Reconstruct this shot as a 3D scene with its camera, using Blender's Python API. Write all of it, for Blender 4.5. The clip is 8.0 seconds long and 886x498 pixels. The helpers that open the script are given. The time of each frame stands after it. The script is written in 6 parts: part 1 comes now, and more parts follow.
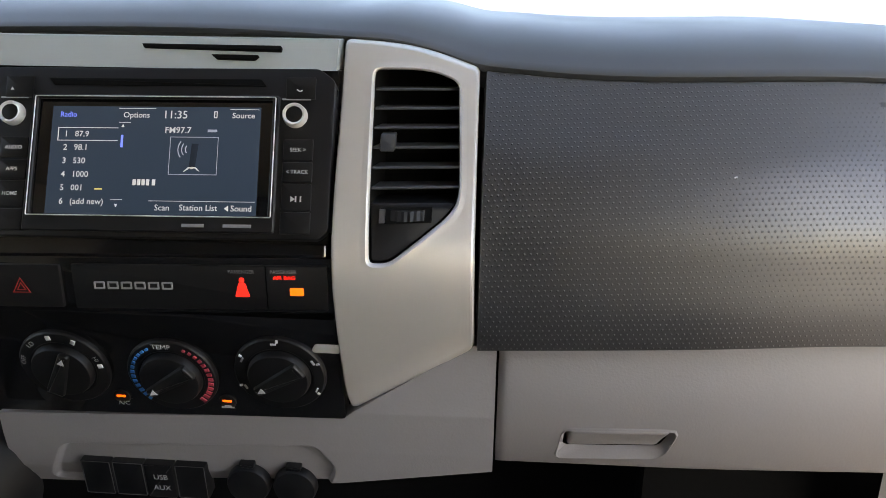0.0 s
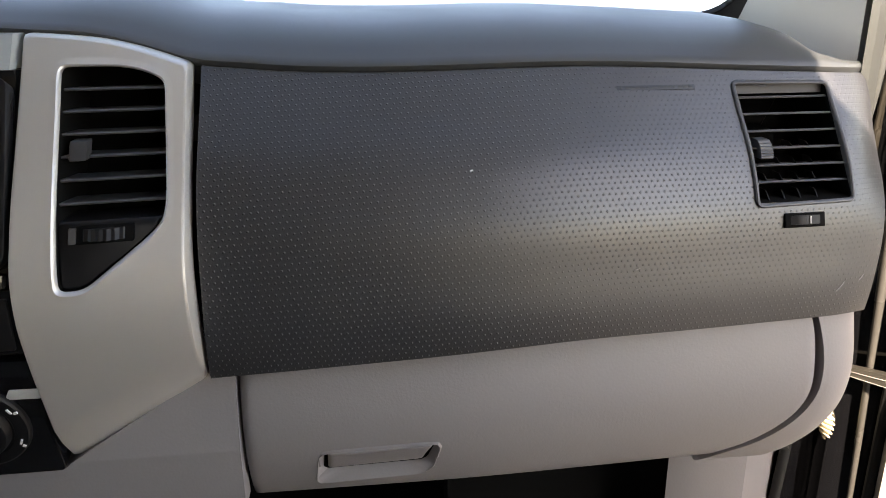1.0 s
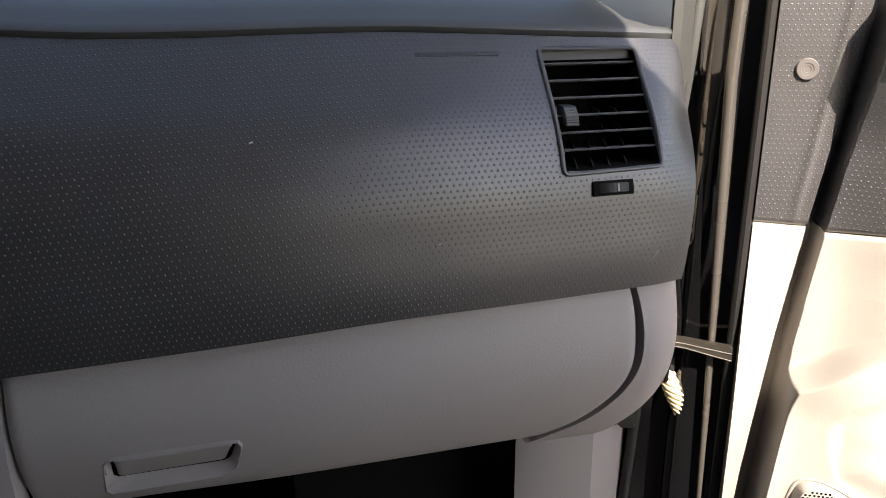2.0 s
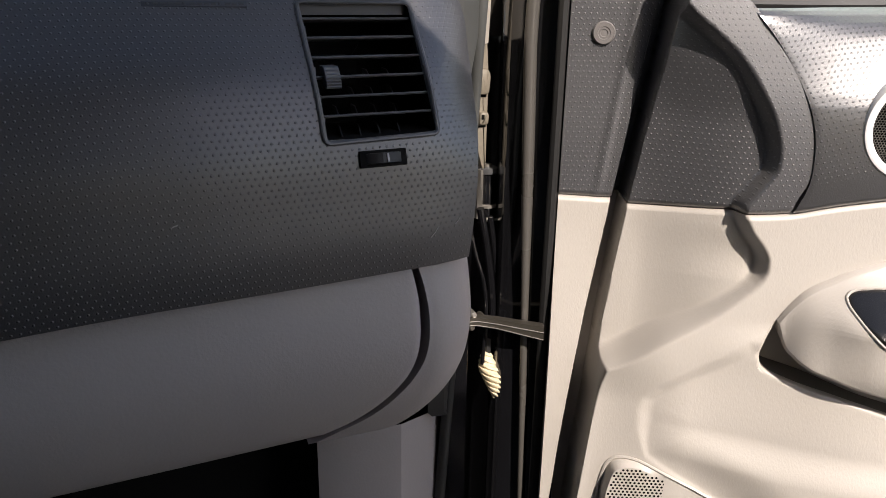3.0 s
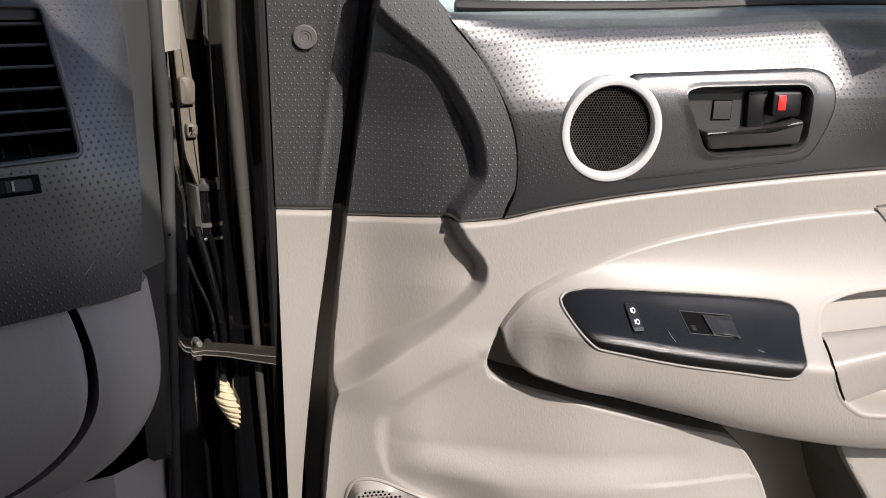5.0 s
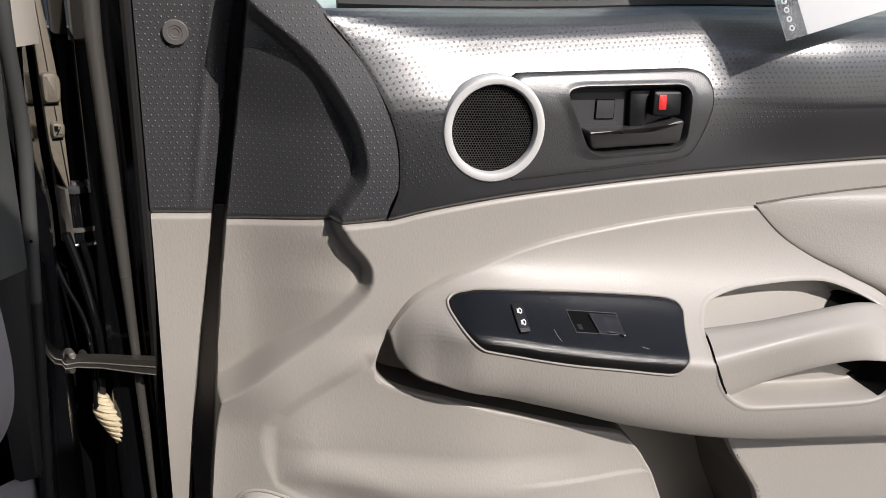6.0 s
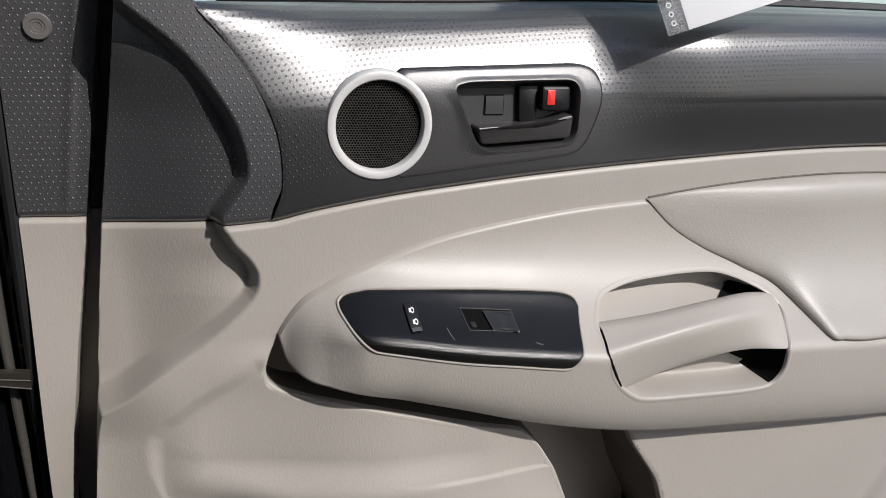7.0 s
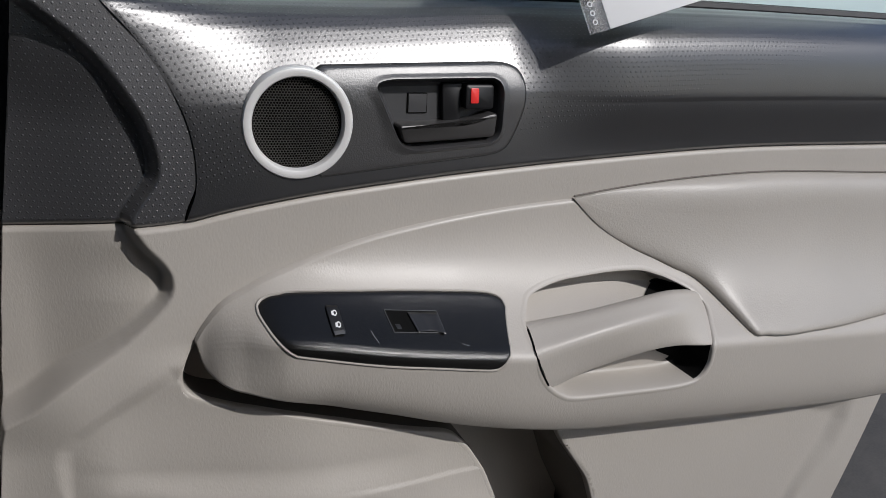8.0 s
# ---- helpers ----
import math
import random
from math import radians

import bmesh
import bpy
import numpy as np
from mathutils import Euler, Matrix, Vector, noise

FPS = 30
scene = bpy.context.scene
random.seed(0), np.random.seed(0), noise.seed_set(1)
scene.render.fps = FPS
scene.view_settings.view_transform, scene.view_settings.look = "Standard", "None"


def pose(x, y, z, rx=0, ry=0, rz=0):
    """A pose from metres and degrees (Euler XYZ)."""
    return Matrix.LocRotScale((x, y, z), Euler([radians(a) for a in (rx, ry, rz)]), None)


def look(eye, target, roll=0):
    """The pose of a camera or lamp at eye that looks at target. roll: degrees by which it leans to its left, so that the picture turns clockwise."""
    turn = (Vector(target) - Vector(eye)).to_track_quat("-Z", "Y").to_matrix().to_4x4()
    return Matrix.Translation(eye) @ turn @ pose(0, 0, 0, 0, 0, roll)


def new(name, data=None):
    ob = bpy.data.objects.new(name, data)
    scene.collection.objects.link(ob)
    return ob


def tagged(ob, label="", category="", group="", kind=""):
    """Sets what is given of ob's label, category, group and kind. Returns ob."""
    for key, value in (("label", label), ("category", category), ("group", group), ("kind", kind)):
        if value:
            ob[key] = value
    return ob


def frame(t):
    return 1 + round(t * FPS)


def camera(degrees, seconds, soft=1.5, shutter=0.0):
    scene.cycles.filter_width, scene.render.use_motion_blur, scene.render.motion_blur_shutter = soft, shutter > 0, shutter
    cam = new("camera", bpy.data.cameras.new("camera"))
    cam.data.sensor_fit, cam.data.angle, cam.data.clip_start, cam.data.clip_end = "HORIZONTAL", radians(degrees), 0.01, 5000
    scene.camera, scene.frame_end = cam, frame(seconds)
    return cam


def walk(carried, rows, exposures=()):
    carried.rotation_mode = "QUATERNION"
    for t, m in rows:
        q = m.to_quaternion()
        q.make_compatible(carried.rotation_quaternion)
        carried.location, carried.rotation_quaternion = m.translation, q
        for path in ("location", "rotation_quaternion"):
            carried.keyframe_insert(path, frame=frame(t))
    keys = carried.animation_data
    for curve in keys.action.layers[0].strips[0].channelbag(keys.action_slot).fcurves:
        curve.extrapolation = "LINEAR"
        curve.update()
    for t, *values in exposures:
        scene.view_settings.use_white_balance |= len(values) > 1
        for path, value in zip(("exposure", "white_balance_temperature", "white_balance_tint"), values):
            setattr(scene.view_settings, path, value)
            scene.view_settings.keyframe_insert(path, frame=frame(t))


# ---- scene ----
cam = camera(60.0, 8.0, soft=0.6)
PATH = [
    (0, (0.032, -0.095, 1.237), (-0.101, 1.804, 0.621), 0.8),
    (0.5, (0.075, -0.072, 1.236), (0.115, 1.829, 0.616), 0.6),
    (1, (0.123, -0.049, 1.23), (0.326, 1.842, 0.61), 0.0),
    (1.2, (0.139, -0.047, 1.225), (0.402, 1.842, 0.623), -0.1),
    (2.5, (0.249, -0.02, 1.193), (0.77, 1.804, 0.559), 0.1),
    (3, (0.289, -0.004, 1.186), (0.993, 1.749, 0.529), 1.0),
    (3.5, (0.318, -0.002, 1.186), (1.151, 1.69, 0.521), 1.1),
    (4, (0.344, -0.003, 1.187), (1.26, 1.649, 0.53), 0.6),
    (4.5, (0.368, -0.007, 1.189), (1.371, 1.595, 0.536), 1.0),
    (6, (0.423, -0.021, 1.192), (1.651, 1.415, 0.536), 2.6),
    (6.5, (0.441, -0.029, 1.192), (1.737, 1.347, 0.536), 2.8),
    (7, (0.455, -0.036, 1.19), (1.807, 1.286, 0.539), 3.0),
    (7.5, (0.462, -0.04, 1.19), (1.866, 1.232, 0.549), 3.3),
    (8, (0.472, -0.041, 1.186), (1.925, 1.177, 0.55), 3.8),
]
walk(cam, [(t, look(eye, target, roll)) for t, eye, target, roll in PATH],
     exposures=[(0, 2.52, 8200, 14), (1.0, 2.2, 8000, 15), (2.5, 1.12, 7050, 16), (3.0, 0.58, 6850, 16), (3.5, 0.36, 6750, 16), (4.5, 0.18, 6600, 16), (6.0, -0.22, 6400, 14), (6.5, -0.32, 6300, 13), (7.5, -0.58, 6200, 13), (8.0, -0.8, 6100, 12)])

# ---- world, sun, exposure ----
SUN = Vector((0.101, -0.776, 0.62)).normalized()
world = bpy.data.worlds.new("sky")
scene.world = world
world.use_nodes = True
wn = world.node_tree
sky = wn.nodes.new("ShaderNodeTexSky")
sky.sky_type, sky.sun_disc = "NISHITA", False
sky.sun_elevation = math.asin(SUN.z)
sky.sun_rotation = math.atan2(SUN.x, SUN.y)
wn.nodes["Background"].inputs["Strength"].default_value = 0.18
wn.links.new(sky.outputs[0], wn.nodes["Background"].inputs["Color"])
sun = new("sun", bpy.data.lights.new("sun", "SUN"))
sun.data.energy, sun.data.angle, sun.data.color = 5.0, radians(0.5), (1.0, 0.95, 0.87)
sun.matrix_world = look(SUN * 10, (0, 0, 0))


# ---- mesh helpers ----
def curve(xs, ys):
    """A smooth line y(x) through a few points."""
    xs, ys = np.array(xs, float), np.array(ys, float)
    slope = np.gradient(ys, xs)

    def value(x):
        x = np.clip(np.asarray(x, float), xs[0], xs[-1])
        i = np.clip(np.searchsorted(xs, x, side="right") - 1, 0, len(xs) - 2)
        h = xs[i + 1] - xs[i]
        t = (x - xs[i]) / h
        return ((2 * t**3 - 3 * t**2 + 1) * ys[i] + (t**3 - 2 * t**2 + t) * h * slope[i]
                + (3 * t**2 - 2 * t**3) * ys[i + 1] + (t**3 - t**2) * h * slope[i + 1])
    return value


def smooth(a, b, x):
    t = np.clip((np.asarray(x, float) - a) / (b - a), 0, 1)
    return t * t * (3 - 2 * t)


def lerp(a, b, t):
    return a + (b - a) * t


def rounded(pts, r, n=5):
    """The polygon with its corners rounded by r."""
    out, k = [], len(pts)
    for i in range(k):
        p, a, b = Vector(pts[i]), Vector(pts[i - 1]), Vector(pts[(i + 1) % k])
        ra = r[i] if isinstance(r, (list, tuple)) else r
        da, db = (a - p), (b - p)
        q0 = p + da.normalized() * min(ra, da.length * 0.48)
        q1 = p + db.normalized() * min(ra, db.length * 0.48)
        for j in range(n + 1):
            t = j / n
            out.append(tuple(q0 * (1 - t) ** 2 + p * 2 * t * (1 - t) + q1 * t * t))
    return out


def rect(x0, y0, x1, y1, r=0.0, n=4):
    pts = [(x0, y0), (x1, y0), (x1, y1), (x0, y1)]
    return rounded(pts, r, n) if r else pts


def circle(cx, cy, r, n=40):
    return [(cx + r * math.cos(2 * math.pi * i / n), cy + r * math.sin(2 * math.pi * i / n)) for i in range(n)]


def inset(pts, d):
    """The polygon moved inwards by d (anticlockwise points)."""
    p = np.array(pts, float)
    area = np.sum(p[:, 0] * np.roll(p[:, 1], -1) - np.roll(p[:, 0], -1) * p[:, 1])
    e = np.roll(p, -1, 0) - np.roll(p, 1, 0)
    nrm = np.stack([-e[:, 1], e[:, 0]], 1)
    nrm /= np.maximum(np.linalg.norm(nrm, axis=1, keepdims=True), 1e-9)
    return [tuple(v) for v in p + nrm * d * (1 if area > 0 else -1)]


def inside(poly, x, y):
    """Whether the points (x, y) lie in the polygon."""
    p = np.array(poly, float)
    hit = np.zeros(np.shape(x), bool)
    for (x0, y0), (x1, y1) in zip(p, np.roll(p, -1, 0)):
        if y0 != y1:
            hit ^= ((y0 > y) != (y1 > y)) & (x < (x1 - x0) * (y - y0) / (y1 - y0) + x0)
    return hit


def distance(poly, x, y, closed=True):
    """The distance of the points (x, y) from the polygon's outline: inside it is negative."""
    p = np.array(poly, float)
    best = np.full(np.shape(x), 9.0)
    for i in range(len(p) if closed else len(p) - 1):
        a, b = p[i], p[(i + 1) % len(p)]
        d = b - a
        t = np.clip(((x - a[0]) * d[0] + (y - a[1]) * d[1]) / max(d @ d, 1e-12), 0, 1)
        best = np.minimum(best, np.hypot(x - a[0] - t * d[0], y - a[1] - t * d[1]))
    return np.where(inside(poly, x, y), -best, best)


def spline(pts, n=8, closed=False):
    """A smooth line of points through a few."""
    p = [np.array(q, float) for q in pts]
    k, out = len(p), []
    for i in range(k if closed else k - 1):
        p0 = p[i - 1] if (i or closed) else 2 * p[0] - p[1]
        p1, p2 = p[i], p[(i + 1) % k]
        p3 = p[(i + 2) % k] if (closed or i + 2 < k) else 2 * p2 - p1
        for j in range(n):
            t = j / n
            out.append(tuple(0.5 * (2 * p1 + (p2 - p0) * t + (2 * p0 - 5 * p1 + 4 * p2 - p3) * t * t + (3 * p1 - p0 - 3 * p2 + p3) * t**3)))
    if not closed:
        out.append(tuple(p[-1]))
    return out


def loft(loops, closed=True, cap0=False, cap1=False):
    """Verts and faces between loops of equal length."""
    n = len(loops[0])
    verts = [tuple(v) for loop in loops for v in loop]
    faces = []
    for k in range(len(loops) - 1):
        for i in range(n if closed else n - 1):
            j = (i + 1) % n
            faces.append((k * n + i, k * n + j, (k + 1) * n + j, (k + 1) * n + i))
    if cap0:
        faces.append(tuple(range(n))[::-1])
    if cap1:
        faces.append(tuple((len(loops) - 1) * n + i for i in range(n)))
    return verts, faces


def merged(*pieces):
    verts, faces = [], []
    for v, f in pieces:
        faces += [tuple(i + len(verts) for i in q) for q in f]
        verts += list(v)
    return verts, faces


def place_at(origin, right, up):
    """A local frame: (a along right, b along up, h outwards) to a place in the world."""
    o, r = Vector(origin), Vector(right).normalized()
    n = r.cross(Vector(up)).normalized()
    u = n.cross(r)
    return lambda a, b, h=0.0: o + r * a + u * b + n * h


def plate(pts, place, h0, h1, bevel=0.0008, hollow=None):
    """A plate with the outline pts from height h0 to h1, its upper edge rounded."""
    loops = [[place(a, b, h0) for a, b in pts], [place(a, b, h1 - bevel) for a, b in pts],
             [place(a, b, h1 - 0.3 * bevel) for a, b in inset(pts, 0.3 * bevel)], [place(a, b, h1) for a, b in inset(pts, bevel)]]
    if hollow:
        loops += [[place(a, b, h1 - hollow * 0.3) for a, b in inset(pts, bevel * 1.6)], [place(a, b, h1 - hollow) for a, b in inset(pts, bevel * 2.6)]]
    return loft(loops, cap0=True, cap1=True)


def rim(outer, inner, place, h0, h1, bevel=0.001, deep=0.0):
    """A flat ring between two outlines of equal length, from h0 to h1, that goes down to `deep` at the inner edge."""
    loops = [[place(a, b, h0) for a, b in outer], [place(a, b, h1 - bevel) for a, b in outer], [place(a, b, h1) for a, b in inset(outer, bevel)],
             [place(a, b, h1) for a, b in inset(inner, -bevel)], [place(a, b, h1 - bevel) for a, b in inner], [place(a, b, deep) for a, b in inner]]
    return loft(loops)


def tube(path, r, n=10, flat=1.0):
    """A round bar along a path of points."""
    p = [Vector(q) for q in path]
    loops = []
    side = None
    for i, q in enumerate(p):
        d = (p[min(i + 1, len(p) - 1)] - p[max(i - 1, 0)]).normalized()
        side = (side - d * side.dot(d)).normalized() if side else d.orthogonal().normalized()
        up = d.cross(side)
        rr = r[i] if isinstance(r, (list, tuple)) else r
        loops.append([q + (side * math.cos(2 * math.pi * k / n) + up * flat * math.sin(2 * math.pi * k / n)) * rr for k in range(n)])
    return loft(loops, cap0=True, cap1=True)


def block(x0, y0, z0, x1, y1, z1):
    v = [(x, y, z) for z in (z0, z1) for x, y in ((x0, y0), (x1, y0), (x1, y1), (x0, y1))]
    return v, [(3, 2, 1, 0), (4, 5, 6, 7), (0, 1, 5, 4), (1, 2, 6, 5), (2, 3, 7, 6), (3, 0, 4, 7)]


def sheet(P, skirt=None, hole=None, flip=False):
    """Verts, faces of a grid of points P[i, j] (array of n x m x 3). skirt: a vector by which the rim is turned in. hole: mask of cells left out."""
    n, m = P.shape[:2]
    verts = P.reshape(-1, 3)
    i, j = np.meshgrid(np.arange(n - 1), np.arange(m - 1), indexing="ij")
    a = i * m + j
    f = np.stack([a, a + m, a + m + 1, a + 1], -1)
    if hole is not None:
        f = f[~hole]
    faces = f.reshape(-1, 4)
    if flip:
        faces = faces[:, ::-1]
    verts, faces = [tuple(v) for v in verts], [tuple(int(k) for k in q) for q in faces]
    if skirt is not None:
        ring = [k * m for k in range(n)] + [(n - 1) * m + k for k in range(1, m)] + [k * m + m - 1 for k in range(n - 2, -1, -1)] + [k for k in range(m - 2, 0, -1)]
        base = len(verts)
        verts += [tuple(np.array(verts[k]) + skirt) for k in ring]
        for k in range(len(ring)):
            l = (k + 1) % len(ring)
            q = (ring[k], base + k, base + l, ring[l])
            faces.append(q if not flip else q[::-1])
    return verts, faces


def thing(name, at, label, category, kind="", group=""):
    ob = new(name)
    ob.empty_display_size = 0.02
    ob.location = at
    return tagged(ob, label, category, group, kind)


def part(name, shape, material, parent=None, label="", sharp=32, uv=None):
    """One mesh object from (verts, faces), under a thing or a part."""
    me = bpy.data.meshes.new(name)
    me.from_pydata([tuple(v) for v in shape[0]], [], shape[1])
    bm = bmesh.new()
    bm.from_mesh(me)
    if uv is None:
        bmesh.ops.recalc_face_normals(bm, faces=bm.faces)
    bm.to_mesh(me)
    bm.free()
    me.shade_smooth()
    me.set_sharp_from_angle(angle=radians(sharp))
    me.materials.append(material)
    if uv is not None:
        layer = me.uv_layers.new(name="UVMap")
        idx = np.zeros(len(me.loops), int)
        me.loops.foreach_get("vertex_index", idx)
        flat = np.asarray(uv, float).reshape(-1, 2)
        flat = np.vstack([flat, np.zeros((max(0, len(me.vertices) - len(flat)), 2))])
        layer.data.foreach_set("uv", flat[idx].ravel())
    ob = new(name, me)
    if parent is not None:
        ob.parent = parent
        if parent.type == "EMPTY":
            ob.matrix_parent_inverse = Matrix.Translation(-parent.location)
    if label:
        tagged(ob, label)
    return ob


def lettering(words, size, place, a, b, h, material, parent, name="lettering", align="CENTER", bold=0.0, stretch=1.0):
    """Words in the built-in font as a flat mesh at (a, b, h) of a local frame."""
    cu = bpy.data.curves.new(name, "FONT")
    cu.body, cu.size, cu.align_x, cu.align_y, cu.offset, cu.resolution_u = words, size, align, "CENTER", bold, 3
    ob = bpy.data.objects.new(name, cu)
    me = bpy.data.meshes.new_from_object(ob)
    verts = [tuple(place(a + v.co.x * stretch, b + v.co.y, h)) for v in me.vertices]
    faces = [tuple(p.vertices) for p in me.polygons]
    bpy.data.objects.remove(ob)
    bpy.data.curves.remove(cu)
    bpy.data.meshes.remove(me)
    return part(name, (verts, faces), material, parent)


def bar(a0, b0, a1, b1, place, h, material, parent, name="mark"):
    return part(name, plate(rect(a0, b0, a1, b1), place, h - 0.0003, h, 0.00005), material, parent)


# ---- materials ----
def material(name, colour, rough=0.5, metal=0.0, grain=900.0, bump=0.1, dots=0.0, vary=0.10, emit=0.0, coat=0.0, smear=0.12, stretch=None, spec=0.5, pitch=0.0043, coat_rough=0.06, plain=0.0, climb=0.0):
    """A plastic, metal or rubber with grain, uneven gloss and faint stains; dots: the height of a raised dot pattern laid out by the UV map."""
    m = bpy.data.materials.new(name)
    m.use_nodes = True
    nt = m.node_tree
    N, L = nt.nodes, nt.links
    b = N["Principled BSDF"]
    b.inputs["Metallic"].default_value = metal
    b.inputs["Specular IOR Level"].default_value = spec
    b.inputs["Coat Weight"].default_value = coat
    b.inputs["Coat Roughness"].default_value = coat_rough
    geo = N.new("ShaderNodeNewGeometry")
    pos = geo.outputs["Position"]
    if stretch:
        mp = N.new("ShaderNodeMapping")
        mp.inputs["Scale"].default_value = stretch
        L.new(pos, mp.inputs["Vector"])
        pos_g = mp.outputs[0]
    else:
        pos_g = pos
    big = N.new("ShaderNodeTexNoise")
    big.inputs["Scale"].default_value, big.inputs["Detail"].default_value = 9.0, 5.0
    L.new(pos, big.inputs["Vector"])
    fine = N.new("ShaderNodeTexNoise")
    fine.inputs["Scale"].default_value, fine.inputs["Detail"].default_value = grain, 3.0
    L.new(pos_g, fine.inputs["Vector"])

    def maths(op, x, y=None, z=None):
        k = N.new("ShaderNodeMath")
        k.operation = op
        for s, v in zip(k.inputs, (x, y, z)):
            if isinstance(v, (int, float)):
                s.default_value = v
            elif v is not None:
                L.new(v, s)
        return k.outputs[0]

    mixv = maths("ADD", maths("MULTIPLY", maths("SUBTRACT", big.outputs["Fac"], 0.5), 2 * vary), maths("MULTIPLY", maths("SUBTRACT", fine.outputs["Fac"], 0.5), vary))
    rgb = N.new("ShaderNodeHueSaturation")
    rgb.inputs["Color"].default_value = (*colour, 1)
    L.new(maths("ADD", mixv, 1.0), rgb.inputs["Value"])
    L.new(rgb.outputs[0], b.inputs["Base Color"])
    L.new(maths("ADD", maths("MULTIPLY", maths("SUBTRACT", big.outputs["Fac"], 0.5), 2 * smear), rough), b.inputs["Roughness"])
    height = maths("MULTIPLY", fine.outputs["Fac"], bump * 0.0004)
    if dots:
        uvn = N.new("ShaderNodeUVMap")
        uvn.uv_map = "UVMap"
        sep = N.new("ShaderNodeSeparateXYZ")
        L.new(uvn.outputs[0], sep.inputs[0])
        v = maths("DIVIDE", sep.outputs[1], pitch * 0.866)
        row = maths("FLOOR", v)
        u = maths("ADD", maths("DIVIDE", sep.outputs[0], pitch), maths("MULTIPLY", maths("MODULO", row, 2.0), 0.5))
        du = maths("SUBTRACT", maths("FRACT", u), 0.5)
        dv = maths("MULTIPLY", maths("SUBTRACT", maths("FRACT", v), 0.5), 0.866)
        r = maths("SQRT", maths("ADD", maths("MULTIPLY", du, du), maths("MULTIPLY", dv, dv)))
        knob = N.new("ShaderNodeMapRange")
        knob.interpolation_type = "SMOOTHSTEP"
        knob.inputs["From Min"].default_value, knob.inputs["From Max"].default_value = 0.19, 0.05
        L.new(r, knob.inputs["Value"])
        dot = maths("MULTIPLY", knob.outputs[0], dots)
        if plain:
            fade = N.new("ShaderNodeMapRange")
            fade.interpolation_type = "SMOOTHSTEP"
            fade.inputs["From Min"].default_value, fade.inputs["From Max"].default_value = plain - 0.007, plain + 0.007
            L.new(maths("SUBTRACT", sep.outputs[1], maths("MULTIPLY", maths("MAXIMUM", maths("SUBTRACT", sep.outputs[0], 0.44), 0.0), climb)), fade.inputs["Value"])
            dot = maths("MULTIPLY", dot, fade.outputs[0])
        height = maths("ADD", height, dot)
    bp = N.new("ShaderNodeBump")
    bp.inputs["Strength"].default_value, bp.inputs["Distance"].default_value = 1.0, 1.0
    L.new(height, bp.inputs["Height"])
    L.new(bp.outputs[0], b.inputs["Normal"])
    if emit:
        b.inputs["Emission Color"].default_value = (*colour, 1)
        b.inputs["Emission Strength"].default_value = emit
    return m


pad_dark = material("dotted_charcoal_vinyl", (0.027, 0.0278, 0.032), 0.40, spec=1.0, coat=0.2, coat_rough=0.40, dots=0.00034, bump=0.14, grain=1300, pitch=0.0043)
door_dark = material("dotted_charcoal_plastic", (0.053, 0.053, 0.0558), 0.36, coat=0.65, coat_rough=0.36, dots=0.00030, bump=0.40, spec=1.0, grain=1100, pitch=0.0047)
panel_dark = material("part_dotted_charcoal_plastic", (0.025, 0.0250, 0.0265), 0.36, coat=0.7, coat_rough=0.28, dots=0.00046, bump=0.42, spec=0.8, grain=850, pitch=0.0047, plain=0.054, climb=0.21)
pad_plain = material("charcoal_vinyl", (0.040, 0.042, 0.051), 0.45, bump=0.1)
bezel_dark = material("charcoal_handle_plastic", (0.034, 0.033, 0.0335), 0.38, coat=0.6, coat_rough=0.33, spec=0.7, bump=0.75, grain=900)
smooth_dark = material("charcoal_plastic", (0.040, 0.040, 0.042), 0.5, bump=0.10)
top_dark = material("dash_top_vinyl", (0.064, 0.067, 0.069), 0.34, spec=0.55, bump=0.12, grain=1400)
grey_trim = material("grey_moulded_plastic", (0.255, 0.236, 0.238), 0.5, bump=0.35, grain=500, vary=0.05)
beige = material("stone_grey_moulded_plastic", (0.400, 0.371, 0.335), 0.42, bump=0.42, grain=620, vary=0.06, stretch=(1.0, 1.0, 0.45), spec=0.5)
pad_beige = material("stone_grey_vinyl", (0.365, 0.339, 0.306), 0.42, bump=0.60, grain=520, vary=0.05)
silver = material("satin_silver_paint", (0.69, 0.66, 0.625), 0.38, metal=0.55, bump=0.03, grain=2500, vary=0.04)
bright_silver = material("bright_silver_paint", (0.86, 0.85, 0.83), 0.36, metal=0.35, bump=0.03, grain=2500, vary=0.03)
piano = material("gloss_black_plastic", (0.006, 0.006, 0.007), 0.09, bump=0.0, vary=0.1, smear=0.05, coat=0.4)
black = material("matt_black_plastic", (0.007, 0.007, 0.008), 0.45, bump=0.05, spec=0.35)
void = material("black_void_plastic", (0.004, 0.004, 0.004), 0.85, bump=0.0, spec=0.1)
paint = material("black_car_paint", (0.006, 0.006, 0.007), 0.14, bump=0.01, coat=0.8, smear=0.08)
rubber = material("black_rubber", (0.012, 0.012, 0.012), 0.6, bump=0.15)
seal_grey = material("grey_rubber_seal", (0.070, 0.0655, 0.059), 0.28, bump=0.12)
slat_grey = material("dark_grey_slat_plastic", (0.070, 0.071, 0.074), 0.38, bump=0.04)
steel = material("bare_steel", (0.46, 0.43, 0.39), 0.30, metal=0.75, bump=0.05)
dull_steel = material("dark_brown_steel", (0.17, 0.155, 0.13), 0.36, metal=0.8, bump=0.08)
boot = material("cream_rubber_boot", (0.62, 0.53, 0.36), 0.55, bump=0.1)
pillar_beige = material("beige_pillar_trim", (0.52, 0.47, 0.40), 0.6, bump=0.12, vary=0.05)
